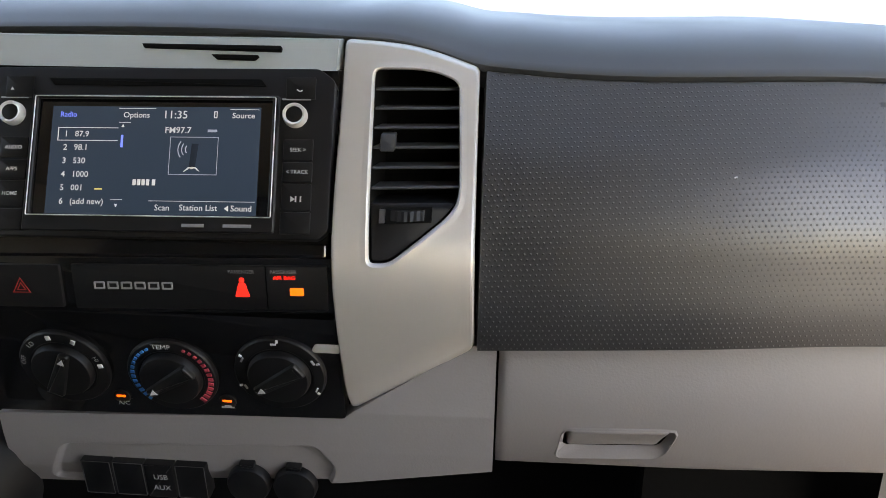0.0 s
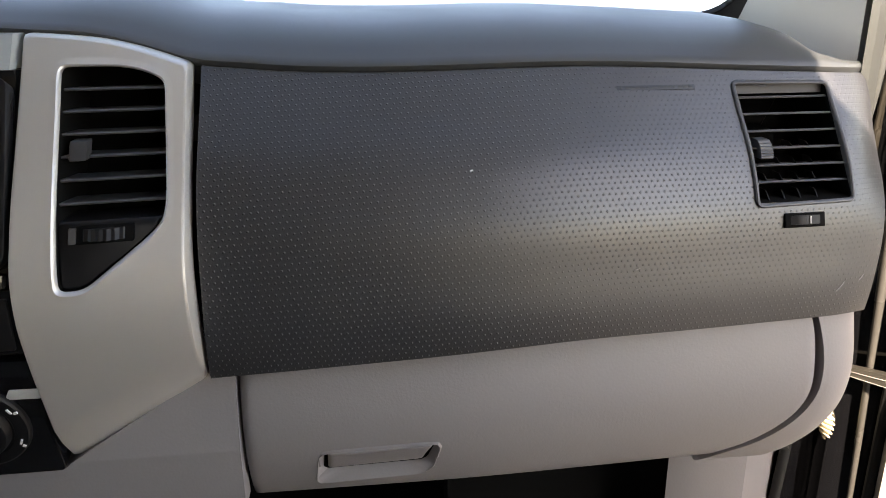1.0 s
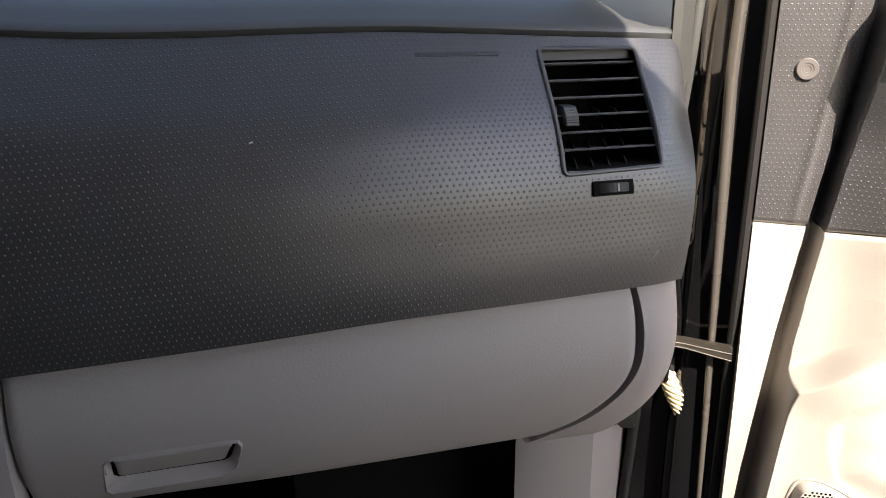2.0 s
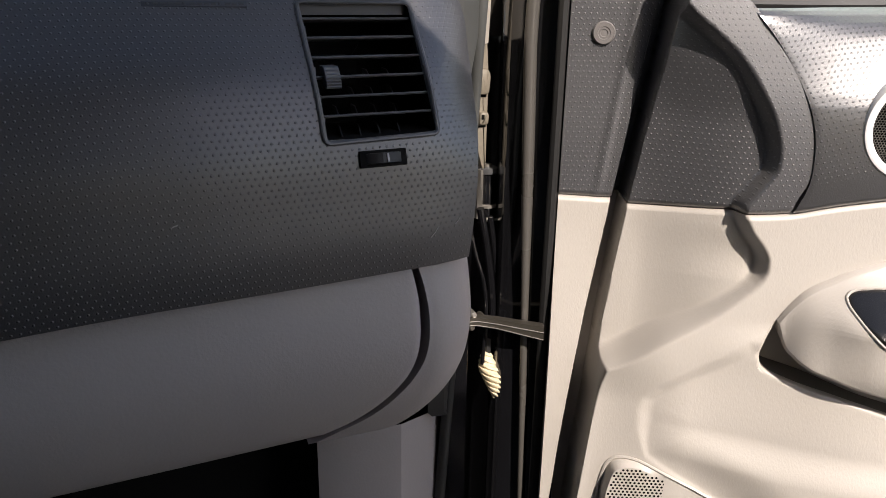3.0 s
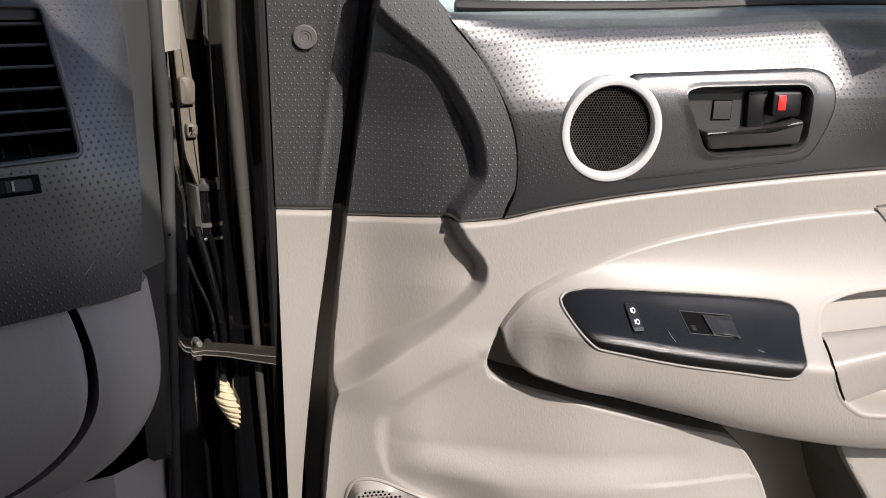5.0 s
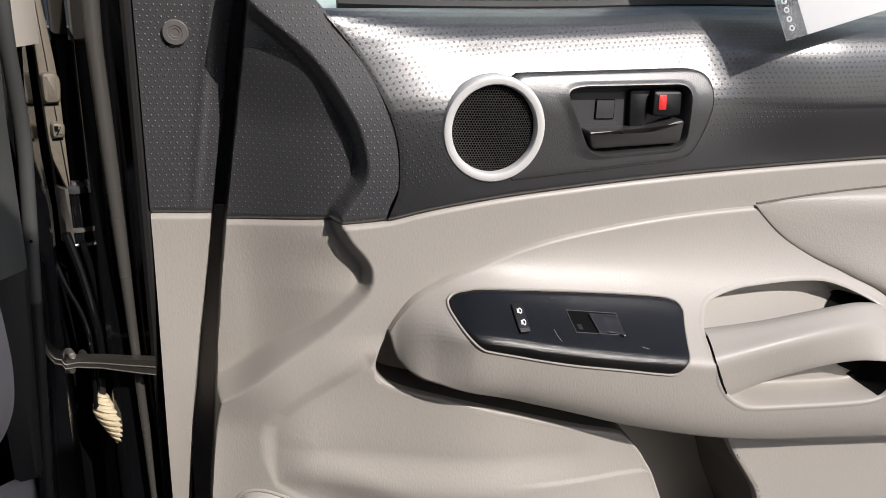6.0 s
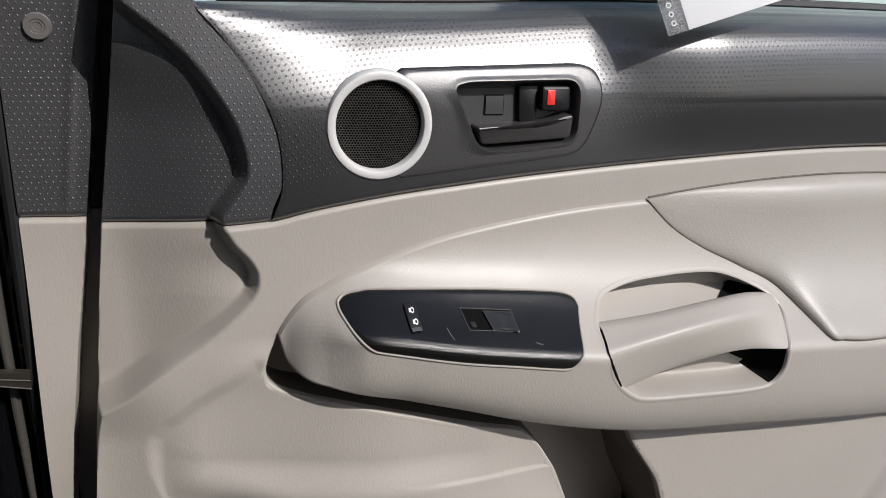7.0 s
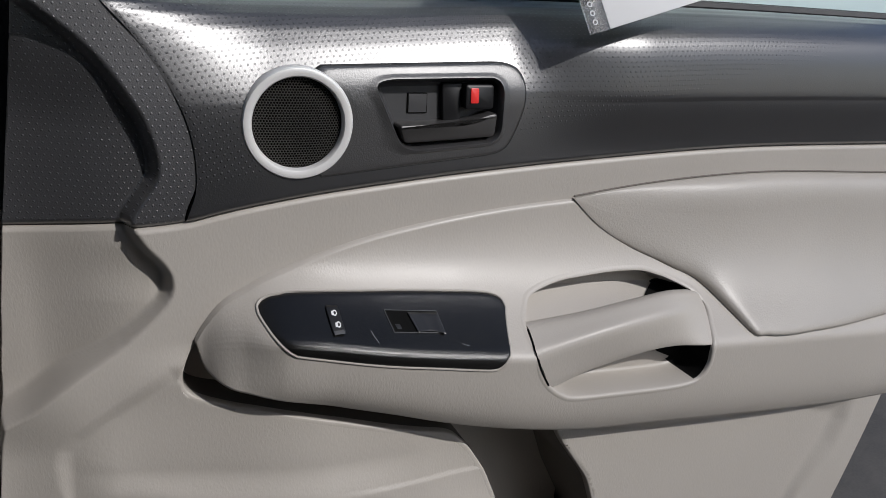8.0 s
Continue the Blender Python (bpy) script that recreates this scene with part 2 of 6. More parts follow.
white_ink = material("white_print", (0.75, 0.75, 0.76), 0.6, bump=0.0, vary=0.0)
grey_ink = material("grey_print", (0.30, 0.30, 0.31), 0.5, bump=0.0, vary=0.0)
red_plastic = material("red_plastic", (0.75, 0.03, 0.025), 0.4, bump=0.02)
carpet = material("grey_carpet", (0.05, 0.047, 0.044), 0.95, bump=2.0, grain=500)
asphalt = material("worn_asphalt", (0.075, 0.067, 0.058), 0.85, bump=3.0, grain=120, vary=0.5)
lit_white = material("lit_white_display", (0.42, 0.45, 0.49), 0.5, bump=0.0, vary=0.0, emit=0.15)
lit_blue = material("lit_blue_display", (0.10, 0.16, 0.75), 0.5, bump=0.0, vary=0.0, emit=0.25)
lit_dim = material("lit_dim_display", (0.16, 0.19, 0.25), 0.5, bump=0.0, vary=0.0, emit=0.25)
lit_red = material("lit_red_lamp", (1.0, 0.02, 0.015), 0.5, bump=0.0, vary=0.0, emit=0.35)
lit_orange = material("lit_orange_lamp", (1.0, 0.11, 0.01), 0.5, bump=0.0, vary=0.0, emit=0.45)
dim_red = material("dim_red_print", (0.45, 0.03, 0.03), 0.5, bump=0.0, vary=0.0)
blue_ink = material("blue_print", (0.02, 0.20, 0.55), 0.5, bump=0.0, vary=0.0)
red_ink = material("red_print", (0.50, 0.06, 0.09), 0.5, bump=0.0, vary=0.0)
display = material("lit_navy_display", (0.021, 0.035, 0.058), 0.12, bump=0.0, vary=0.05, emit=0.15, smear=0.04)
display_dark = material("dark_navy_display", (0.012, 0.018, 0.030), 0.12, bump=0.0, vary=0.05, emit=0.15, smear=0.04)
glass = bpy.data.materials.new("clear_glass")
glass.use_nodes = True
gb = glass.node_tree.nodes["Principled BSDF"]
gb.inputs["Transmission Weight"].default_value, gb.inputs["Roughness"].default_value, gb.inputs["IOR"].default_value = 1.0, 0.0, 1.45
film_clear = bpy.data.materials.new("clear_plastic_film")
film_clear.use_nodes = True
fb = film_clear.node_tree.nodes["Principled BSDF"]
fb.inputs["Transmission Weight"].default_value, fb.inputs["Roughness"].default_value, fb.inputs["IOR"].default_value = 0.9, 0.12, 1.3
paper_white = material("white_paper", (0.90, 0.90, 0.90), 0.7, bump=0.02, vary=0.02)
pn = paper_white.node_tree
backlit = pn.nodes.new("ShaderNodeBsdfTranslucent")
backlit.inputs["Color"].default_value = (0.9, 0.9, 0.9, 1)
both = pn.nodes.new("ShaderNodeMixShader")
both.inputs["Fac"].default_value = 0.15
pn.links.new(pn.nodes["Principled BSDF"].outputs[0], both.inputs[1])
pn.links.new(backlit.outputs[0], both.inputs[2])
pn.links.new(both.outputs[0], pn.nodes["Material Output"].inputs["Surface"])

# ---- the setting: ground and cab shell ----
g = part("ground", sheet(np.array([[(x, y, 0.0) for y in np.linspace(-400, 400, 9)] for x in np.linspace(-400, 400, 9)])), asphalt)
tagged(g, "grey worn asphalt parking ground outside the truck", "ground", kind="structure")


cloth = material("dark_grey_cloth", (0.075, 0.070, 0.066), 0.9, bump=0.5, grain=600)


def shell(name, boxes, mat, label, category):
    ob = part(name, merged(*[block(*b) for b in boxes]), mat)
    return tagged(ob, label, category, kind="structure")


# the second box is an unseen block at seat height, added to cut light
shell("floor", [(-1.0, -1.3, 0.34, 0.66, 0.95, 0.38), (-1.0, -1.3, 0.38, 0.58, 0.0, 0.72)], carpet, "grey carpeted cab floor with an added unseen seat-height block", "floor")
# roof out of view; its edge is shaped to bound the sun on the dash
roof = [(-1.0, -1.3), (0.66, -1.3), (0.66, -0.30), (0.605, -0.24), (0.567, -0.205), (0.547, -0.175), (0.535, -0.14), (0.526, -0.08), (0.521, 0.0), (0.52, 0.32), (-1.0, 0.32)]
tagged(part("ceiling", loft([[(a, b, h) for a, b in roof] for h in (1.62, 1.68)], cap0=True, cap1=True), pillar_beige), "unseen beige cab roof with its edge shaped for the sun patch", "ceiling", kind="structure")
shell("wall_west", [(-1.04, -1.3, 0.34, -1.0, 0.95, 1.10), (-1.04, -1.3, 1.55, -1.0, 0.5, 1.70), (-1.04, -1.3, 1.1, -1.0, -0.05, 1.55)], pillar_beige, "beige side wall of the cab with an open window", "wall")
# unseen rear wall, added without a window to hold back light
shell("wall_south", [(-1.0, -1.34, 0.34, 0.70, -1.3, 1.70)], cloth, "unseen dark grey rear wall, closed without a window", "wall")
# unseen rear side wall, added to block part of the sun
shell("wall_east", [(0.60, -0.62, 0.34, 0.70, -0.47, 1.66), (0.66, -1.3, 0.34, 0.70, -0.62, 1.08), (0.66, -1.3, 1.50, 0.70, -0.62, 1.66)], cloth, "unseen dark grey rear side wall added beside the door opening", "wall")
shell("wall_north", [(-1.0, 0.90, 0.34, 0.50, 0.94, 1.20), (0.20, 0.625, 0.34, 0.52, 0.66, 1.12)], void, "black bulkhead behind the dashboard", "wall")

# windscreen
W = place_at((-0.19, 0.84, 1.205), (1, 0, 0), (0, -0.55, 0.46))
ws = part("window_1", plate(rounded([(-0.78, 0.0), (0.735, 0.0), (0.655, 0.70), (-0.70, 0.70)], 0.05), W, -0.003, 0.003, 0.001), glass)
ws.visible_shadow = False
tagged(ws, "clear laminated windscreen above the dashboard", "windscreen", kind="structure")
band = rounded([(-0.80, -0.03), (0.760, -0.03), (0.680, 0.73), (-0.72, 0.73)], 0.06, 8)
hole = rounded([(-0.765, 0.012), (0.736, 0.012), (0.656, 0.69), (-0.685, 0.69)], 0.06, 8)
part("windscreen_seal", rim(band, hole, W, -0.006, 0.006, 0.001, -0.006), rubber, ws, "black ceramic edge and rubber seal")

# cowl outside the windscreen with a wiper arm lying on it
cx_, cy_ = np.meshgrid(np.linspace(-0.95, 0.66, 40), np.linspace(0, 1, 12), indexing="ij")
cowl_grey = material("weathered_cowl_plastic", (0.13, 0.135, 0.135), 0.6, bump=0.2)
cw = part("cowl", sheet(np.stack([cx_, 0.868 + 0.20 * cy_, 1.212 + 0.026 * np.sin(cy_ * 1.9) - 0.02 * (cx_ + 0.19) ** 2 - 0.05 * smooth(0.46, 0.60, cx_) * cy_], -1), skirt=np.array((0, 0.0, -0.06))), cowl_grey)
tagged(cw, "weathered grey plastic cowl at the windscreen foot", "cowl", kind="structure")
hx_, hy_ = np.meshgrid(np.linspace(-0.95, 0.56, 50), np.linspace(0, 1, 24), indexing="ij")
bn = part("bonnet", sheet(np.stack([hx_, 1.075 + 0.95 * hy_, 1.240 + 0.012 * np.sin(hy_ * 2.6) - 0.05 * hy_ ** 3 - 0.02 * (hx_ + 0.19) ** 2 - 0.16 * smooth(0.40, 0.60, hx_)], -1), skirt=np.array((0, 0, -0.05))), paint)
tagged(bn, "gloss black truck bonnet beyond the windscreen", "bonnet", kind="structure")
wiper = thing("windscreen_wiper", (0.1, 0.88, 1.23), "black windscreen wiper resting on the cowl", "wiper")
part("arm", tube([(-0.30, 0.885, 1.233), (0.05, 0.880, 1.233), (0.42, 0.872, 1.224)], [0.006, 0.005, 0.004], 8), rubber, wiper)
part("blade", tube([(0.02, 0.872, 1.228), (0.25, 0.868, 1.226), (0.50, 0.866, 1.220)], 0.0035, 8), rubber, wiper, "rubber wiper blade")

# ---- dashboard ----
bend = curve((-0.5, 0.02, 0.10, 0.19, 0.30, 0.39, 0.46, 0.56), (0.0, 0.0, -0.002, -0.001, 0.009, 0.0185, 0.0235, 0.031))
pad_base = curve((0.95, 1.0, 1.03, 1.06, 1.10, 1.127, 1.16, 1.19, 1.21), (0.424, 0.4050, 0.4008, 0.403, 0.4098, 0.4225, 0.448, 0.4715, 0.487))
end_x = curve((0.95, 1.0, 1.016, 1.03, 1.06, 1.09, 1.107, 1.122, 1.138, 1.16, 1.20), (0.478, 0.481, 0.4825, 0.484, 0.4875, 0.4905, 0.4935, 0.497, 0.500, 0.502, 0.500))
end_turn = curve((0.95, 1.03, 1.09, 1.107, 1.122, 1.138, 1.16, 1.20), (0.004, 0.005, 0.008, 0.014, 0.021, 0.024, 0.019, 0.016))
pad_low = curve((0.0, 0.02, 0.14, 0.25, 0.39, 0.445, 0.54), (0.9975, 0.999, 1.0070, 1.0123, 1.0130, 1.0145, 1.0165))
crease_z = curve((-0.45, -0.08, -0.041, -0.018, 0.017, 0.05, 0.30, 0.40, 0.48, 0.53), (1.2125, 1.2115, 1.2085, 1.203, 1.1925, 1.1895, 1.188, 1.184, 1.181, 1.178))
ROUND = 0.042


def pad_y(x, z):
    """The face of the dashboard pad, which turns away at its outer end."""
    e = np.clip((x - (end_x(z) - ROUND)) / ROUND, 0, 1)
    return pad_base(z) + bend(x) + end_turn(z) * e ** 2.2


dash = thing("dashboard", (0.1, 0.5, 0.9), "charcoal dashboard with dotted vinyl pad and grey lower trim", "dashboard")
VENT = [(0.3840, 1.1740), (0.4570, 1.1730), (0.4600, 1.0985), (0.3880, 1.0970)]
s = np.linspace(0, 1, 200)
along = np.where(s < 0.75, s / 0.75 * 0.88, 0.88 + 0.12 * np.sin((s - 0.75) / 0.25 * math.pi / 2))
t = np.linspace(0, 1, 70)
x = 0.0225 + (0.49 - 0.0225) * along[:, None] + 0 * t[None]
z = lerp(pad_low(x), crease_z(x) - 0.0025, t[None])
x = 0.0225 + (end_x(z) - 0.0225) * along[:, None]
z = lerp(pad_low(x), crease_z(x) - 0.0025, t[None])
y = pad_y(x, z)
P = np.stack([x, y, z], -1)
cx, cz = (x[:-1, :-1] + x[1:, 1:]) / 2, (z[:-1, :-1] + z[1:, 1:]) / 2
shape = sheet(P, skirt=np.array((-0.002, 0.03, 0)), hole=inside(inset(VENT, 0.0015), cx, cz))
arc = np.concatenate([np.zeros((200, 1)), np.cumsum(np.linalg.norm(np.diff(P, axis=1), axis=2), 1)], 1)
along_m = np.concatenate([np.zeros((1, 70)), np.cumsum(np.linalg.norm(np.diff(P, axis=0), axis=2), 0)], 0)
part("dash_pad", shape, pad_dark, dash, "dotted charcoal vinyl pad", uv=np.stack([along_m, arc], -1))

# top cover: lip, then a roll back to the windscreen
depth = np.array([0.004, -0.001, -0.0025, -0.001, 0.003, 0.012, 0.03, 0.06, 0.10, 0.16, 0.24, 0.34, 0.40])
rise = np.array([-0.004, -0.001, 0.0015, 0.004, 0.0065, 0.013, 0.0215, 0.029, 0.033, 0.036, 0.036, 0.031, 0.024])
xs = np.concatenate([np.linspace(-0.75, 0.40, 120), 0.40 + 0.098 * np.sin(np.linspace(0.02, 1, 50) * math.pi / 2)])
zc = crease_z(xs)
left = smooth(0.06, -0.12, xs)
drop = 5.5 * np.clip(xs - 0.42, 0, 1) ** 2
y0 = pad_y(np.minimum(xs, end_x(zc)), zc)
y0 = np.where(xs < 0.03, lerp(y0, 0.462, smooth(0.03, -0.08, xs)), y0)
Y = y0[:, None] + depth[None] * (1 - 0.25 * smooth(0.40, 0.53, xs))[:, None]
Z = zc[:, None] + rise[None] * (1 - 0.30 * left)[:, None] - drop[:, None] * smooth(0, 0.03, depth)[None] + 0.002 * smooth(0.03, 0.22, depth)[None] * smooth(0.48, 0.25, xs)[:, None]
X = xs[:, None] - 0.02 * smooth(0.43, 0.53, xs)[:, None] * smooth(0.0, 0.3, depth)[None]
part("top_cover", sheet(np.stack([X + 0 * Z, Y, Z], -1), skirt=np.array((0, 0.004, -0.012))), top_dark, dash, "smooth charcoal upper roll")
# small embossed plate near the upper edge
face = place_at((0.326, pad_y(0.326, 1.172) - 0.0002, 1.172), (1, 0.09, 0), (0, 0.62, 0.8))
part("embossed_plate", plate(rect(-0.029, -0.0018, 0.029, 0.0018, 0.0005), face, -0.004, 0.0003, 0.0002), pad_plain, dash, "embossed safety marking strip")
for k in range(14):
    bar(-0.0265 + k * 0.0039, -0.0009, -0.0265 + k * 0.0039 + (0.0028 if k % 5 else 0.0016), 0.0009, face, 0.0005, smooth_dark, dash, "embossed_mark")

speck = lambda a, b: Vector((a, float(pad_y(a, b)) - 0.0008, b))
part("lint", tube([speck(0.1905, 1.1268), speck(0.1925, 1.1275)], 0.0005, 6), white_ink, dash, "pale lint speck")
for a, b, c, d in ((0.452, 1.034, 0.458, 1.041), (0.470, 1.0405, 0.474, 1.045), (0.300, 1.060, 0.303, 1.061)):
    part("scuff", tube([speck(a, b), speck((a + c) / 2 + 0.0005, (b + d) / 2), speck(c, d)], 0.00025, 5), grey_ink, dash, "pale scratch")

# grey lower panels
low_base = curve((0.83, 0.868, 0.888, 0.91, 0.93, 0.955, 1.0, 1.03), (0.505, 0.456, 0.4360, 0.4220, 0.4135, 0.4085, 0.4145, 0.4230))


end_low = curve((0.86, 0.872, 0.886, 0.906, 0.93, 0.96, 0.99, 1.02), (0.436, 0.4530, 0.4670, 0.4815, 0.4905, 0.4940, 0.4940, 0.4925))


def low_y(x, z):
    e = np.clip((x - (end_low(z) + 0.006 - 0.045)) / 0.045, 0, 0.86)
    return low_base(z) + bend(x) * 0.55 + 0.06 * (1 - np.sqrt(1 - e * e))


gap_right = spline([(0.4395, 1.020), (0.4440, 1.003), (0.4470, 0.977), (0.4415, 0.945), (0.428, 0.9235), (0.407, 0.9045), (0.384, 0.8930)], 8)


def polar(pts, c, n):
    """The closed outline sampled by angle round c."""
    out = []
    p = [np.array(q, float) - c for q in pts]
    for k in range(n):
        v = np.array((math.cos(2 * math.pi * k / n), math.sin(2 * math.pi * k / n)))
        best = None
        for i in range(len(p)):
            a, b = p[i], p[(i + 1) % len(p)]
            e = b - a
            det = v[0] * -e[1] + v[1] * e[0]
            if abs(det) < 1e-12:
                continue
            s_ = (a[0] * -e[1] + a[1] * e[0]) / det
            u_ = (v[0] * a[1] - v[1] * a[0]) / det
            if s_ > 0 and -1e-6 <= u_ <= 1 + 1e-6:
                best = s_ if best is None else max(best, s_)
        out.append(tuple(c + v * best))
    return out


def fan(outline, yfun, rings=14, back=0.02, lift=0.0, bevel=0.003, centre=None):
    """A curved plate with that outline over the surface yfun, with rounded edges."""
    o = np.array(outline, float)
    c = np.array(centre if centre is not None else o.mean(0))
    loops = []
    flat = inset(outline, 0.0)
    loops.append([(a, float(yfun(a, b)) + back, b) for a, b in flat])
    loops.append([(a, float(yfun(a, b)) - lift + bevel, b) for a, b in flat])
    for f in (0.3, 1.0):
        loops.append([(a, float(yfun(a, b)) - lift + bevel * (1 - f) ** 2 * 0.6, b) for a, b in inset(outline, bevel * f)])
    core = np.array(inset(outline, bevel))
    for k in range(1, rings):
        q = c + (core - c) * (1 - k / rings)
        loops.append([(a, float(yfun(a, b)) - lift, b) for a, b in q])
    return loft(loops, cap1=True)


glove = thing("glovebox", (0.24, 0.43, 0.90), "closed grey moulded plastic glovebox with a recessed latch", "glovebox")
# lid as a grid between its upper and lower edge, with the latch recess left open
n, m = 150, 60
lx = np.linspace(0.0385, 0.4465, n)
lx = np.concatenate([lx[:-20], np.interp(np.sin(np.linspace(0, 1, 40) * math.pi / 2), (0, 1), (lx[-20], 0.4466))])
gr = np.array(gap_right[::-1])
low = curve((0.0375, 0.10, 0.20, 0.30, 0.384), (0.8880, 0.8905, 0.8920, 0.8925, 0.8930))(lx)
br = gr[gr[:, 1] < 0.9775]
low = np.where(lx > 0.384, np.interp(lx, br[:, 0], br[:, 1]), low)
high = pad_low(lx) - 0.0015
tr = gr[gr[:, 1] > 0.977][::-1]
high = np.where(lx > 0.4405, np.interp(lx, tr[:, 0], tr[:, 1]), high)
high = np.maximum(high, low + 0.0005)
t = np.linspace(0, 1, m)
X, Z = lx[:, None] + 0 * t[None], lerp(low[:, None], high[:, None], t[None])
edge = np.minimum(np.minimum(X - 0.0385, (Z - low[:, None])), np.minimum(0.447 - X, high[:, None] + 0.01 - Z))
LATCH = [(0.0850, 0.9045), (0.1580, 0.9090), (0.1655, 0.9150), (0.1700, 0.9355), (0.1680, 0.9385), (0.0915, 0.9350), (0.0880, 0.9320)]
Y = low_y(X, Z) + 0.004 * np.exp(-np.clip(edge, 0, 1) / 0.0022)
cx, cz = (X[:-1, :-1] + X[1:, 1:]) / 2, (Z[:-1, :-1] + Z[1:, 1:]) / 2
lid = part("lid", sheet(np.stack([X, Y, Z], -1), skirt=np.array((0, 0.018, 0)), hole=inside(inset(LATCH, -0.0008), cx, cz)), grey_trim, glove)
yl = float(low_y(0.13, 0.924))
LP0 = place_at((0, yl, 0.924), (1, 0, 0), (0, -0.40, 1))
LP = lambda a, b, h=0.0: LP0(a, (b - 0.924) * 1.077, h)
lr = rounded(LATCH, 0.004, 4)
# the recess slopes in from its lower edge to the dark gap round the paddle
well = rounded([(0.0890, 0.9125), (0.1615, 0.9165), (0.1690, 0.9372), (0.0905, 0.9338)], [0.004, 0.005, 0.003, 0.004], 6)
cw_ = np.array((0.128, 0.923))
lr_p, well_p = polar(lr, cw_, 90), polar(well, cw_, 90)
part("latch_recess", loft([[LP(a, b, -0.0012) for a, b in inset(lr_p, -0.0024)], [LP(a, b, 0.0002) for a, b in inset(lr_p, -0.0009)], [LP(a, b, -0.0008) for a, b in inset(lr_p, 0.0003)], [LP(a, b, -0.0062) for a, b in well_p]]), grey_trim, lid, "moulded finger recess")
part("latch_gap", loft([[LP(a, b, -0.0060) for a, b in well_p], [LP(a, b, -0.016) for a, b in inset(well_p, 0.001)]], cap1=True), void, lid, "dark gap round the latch")
pad_c = [np.array(q) for q in ((0.0925, 0.9148), (0.1590, 0.9190), (0.1655, 0.9368), (0.0932, 0.9336))]
s_ = np.concatenate([(0, 0.004, 0.012, 0.025, 0.045), np.linspace(0.07, 0.93, 24), (0.955, 0.975, 0.988, 0.996, 1)])
t_ = np.concatenate([(0, 0.02, 0.05, 0.10), np.linspace(0.15, 0.85, 10), (0.90, 0.95, 0.98, 1)])
pull = np.array([[LP(*lerp(lerp(pad_c[0], pad_c[1], i), lerp(pad_c[3], pad_c[2], i), j), -0.0006 - 0.0012 * (1 - j) * 3.2 + 0.0008 * (2 * j - 1) ** 2 - 0.0016 * (abs(2 * i - 1) ** 40 + abs(2 * j - 1) ** 14)) for j in t_] for i in s_])
part("latch_paddle", sheet(pull, skirt=np.array((0, 0.010, 0.004))), grey_trim, lid, "grey pull latch", sharp=60)

# outer end panel
t = np.linspace(0, 1, 60)
q = np.linspace(0, 1, 46)
gz = np.concatenate([np.linspace(1.0125, 0.985, 14), np.linspace(0.982, 0.868, 56)])
ge = curve((0.85, 0.872, 0.885, 0.893, 0.9045, 0.9235, 0.945, 0.977, 1.003, 1.02), (0.376, 0.374, 0.376, 0.3875, 0.4105, 0.4320, 0.4462, 0.4520, 0.4490, 0.4445))
x0 = ge(gz)
x1 = end_low(gz)
bottom = curve((0.36, 0.395, 0.415, 0.445, 0.4725, 0.488, 0.50, 0.515, 0.53), (0.8880, 0.8868, 0.8855, 0.8855, 0.8890, 0.9060, 0.930, 0.945, 0.97))
X = lerp(x0[:, None], x1[:, None], np.sin(q * math.pi / 2)[None])
Z = np.maximum(gz[:, None] + 0 * X, bottom(X))
Z = np.minimum(Z, pad_low(X) - 0.0015)
Y = low_y(np.minimum(X, end_low(Z) - 0.0003), Z)
part("end_panel", sheet(np.stack([X, Y, Z], -1), skirt=np.array((0, 0.03, 0)), flip=True), grey_trim, dash, "grey outer end panel")
part("dash_end_cap", fan(spline([(0.484, 1.165), (0.488, 1.13), (0.489, 1.07), (0.486, 1.02), (0.484, 0.985), (0.470, 0.99), (0.465, 1.08)], 6, True), lambda a, b: 0.505 + 0 * a, 3, 0.06), smooth_dark, dash)
# dark cavity behind and below
part("carrier", merged(block(-0.34, 0.475, 0.90, 0.42, 0.60, 1.14), block(0.03, 0.450, 0.905, 0.435, 0.47, 1.0)), void, dash, "black inner carrier")

# ---- centre stack ----
stack_base = curve((0.84, 0.90, 0.945, 0.99, 1.03, 1.061, 1.085, 1.10, 1.14, 1.19, 1.215), (0.420, 0.408, 0.3985, 0.386, 0.3755, 0.3715, 0.376, 0.3835, 0.404, 0.430, 0.446))


def stack_y(x, z):
    return stack_base(z) + 0.031 * (x + 0.1925)


def trim_y(x, z):
    low = np.clip(((z - 0.9485) - 0.581 * (x + 0.07)) * 0.865, 0, 1)
    under = (0.011 + 0.05 * np.clip(x + 0.07, 0, 0.09)) * np.clip(1 - low / 0.026, 0, 1) ** 1.6
    return stack_base(z) - 0.0035 + np.clip(x + 0.0755, 0, 1) * 0.17 + 0.012 * smooth(1.10, 1.20, z) + under


def grid_panel(x0, x1, z0, z1, yfun, n=40, m=60, skirt=0.02):
    a, b = np.linspace(x0, x1, n), np.linspace(z0, z1, m)
    X, Z = np.meshgrid(a, b, indexing="ij")
    return sheet(np.stack([X, yfun(X, Z), Z], -1), skirt=np.array((0, skirt, 0)))


MID = -0.1925
stack = thing("centre_stack", (MID, 0.42, 0.90), "gloss black centre stack surround with a grey top cap", "console")
part("surround", grid_panel(2 * MID + 0.0535, -0.0775, 0.945, 1.190, lambda a, b: stack_y(a, b) + 0.004), piano, stack, "gloss black surround")
cap_grey = material("blue_grey_satin_plastic", (0.44, 0.475, 0.48), 0.32, spec=0.8, bump=0.03, grain=2000)
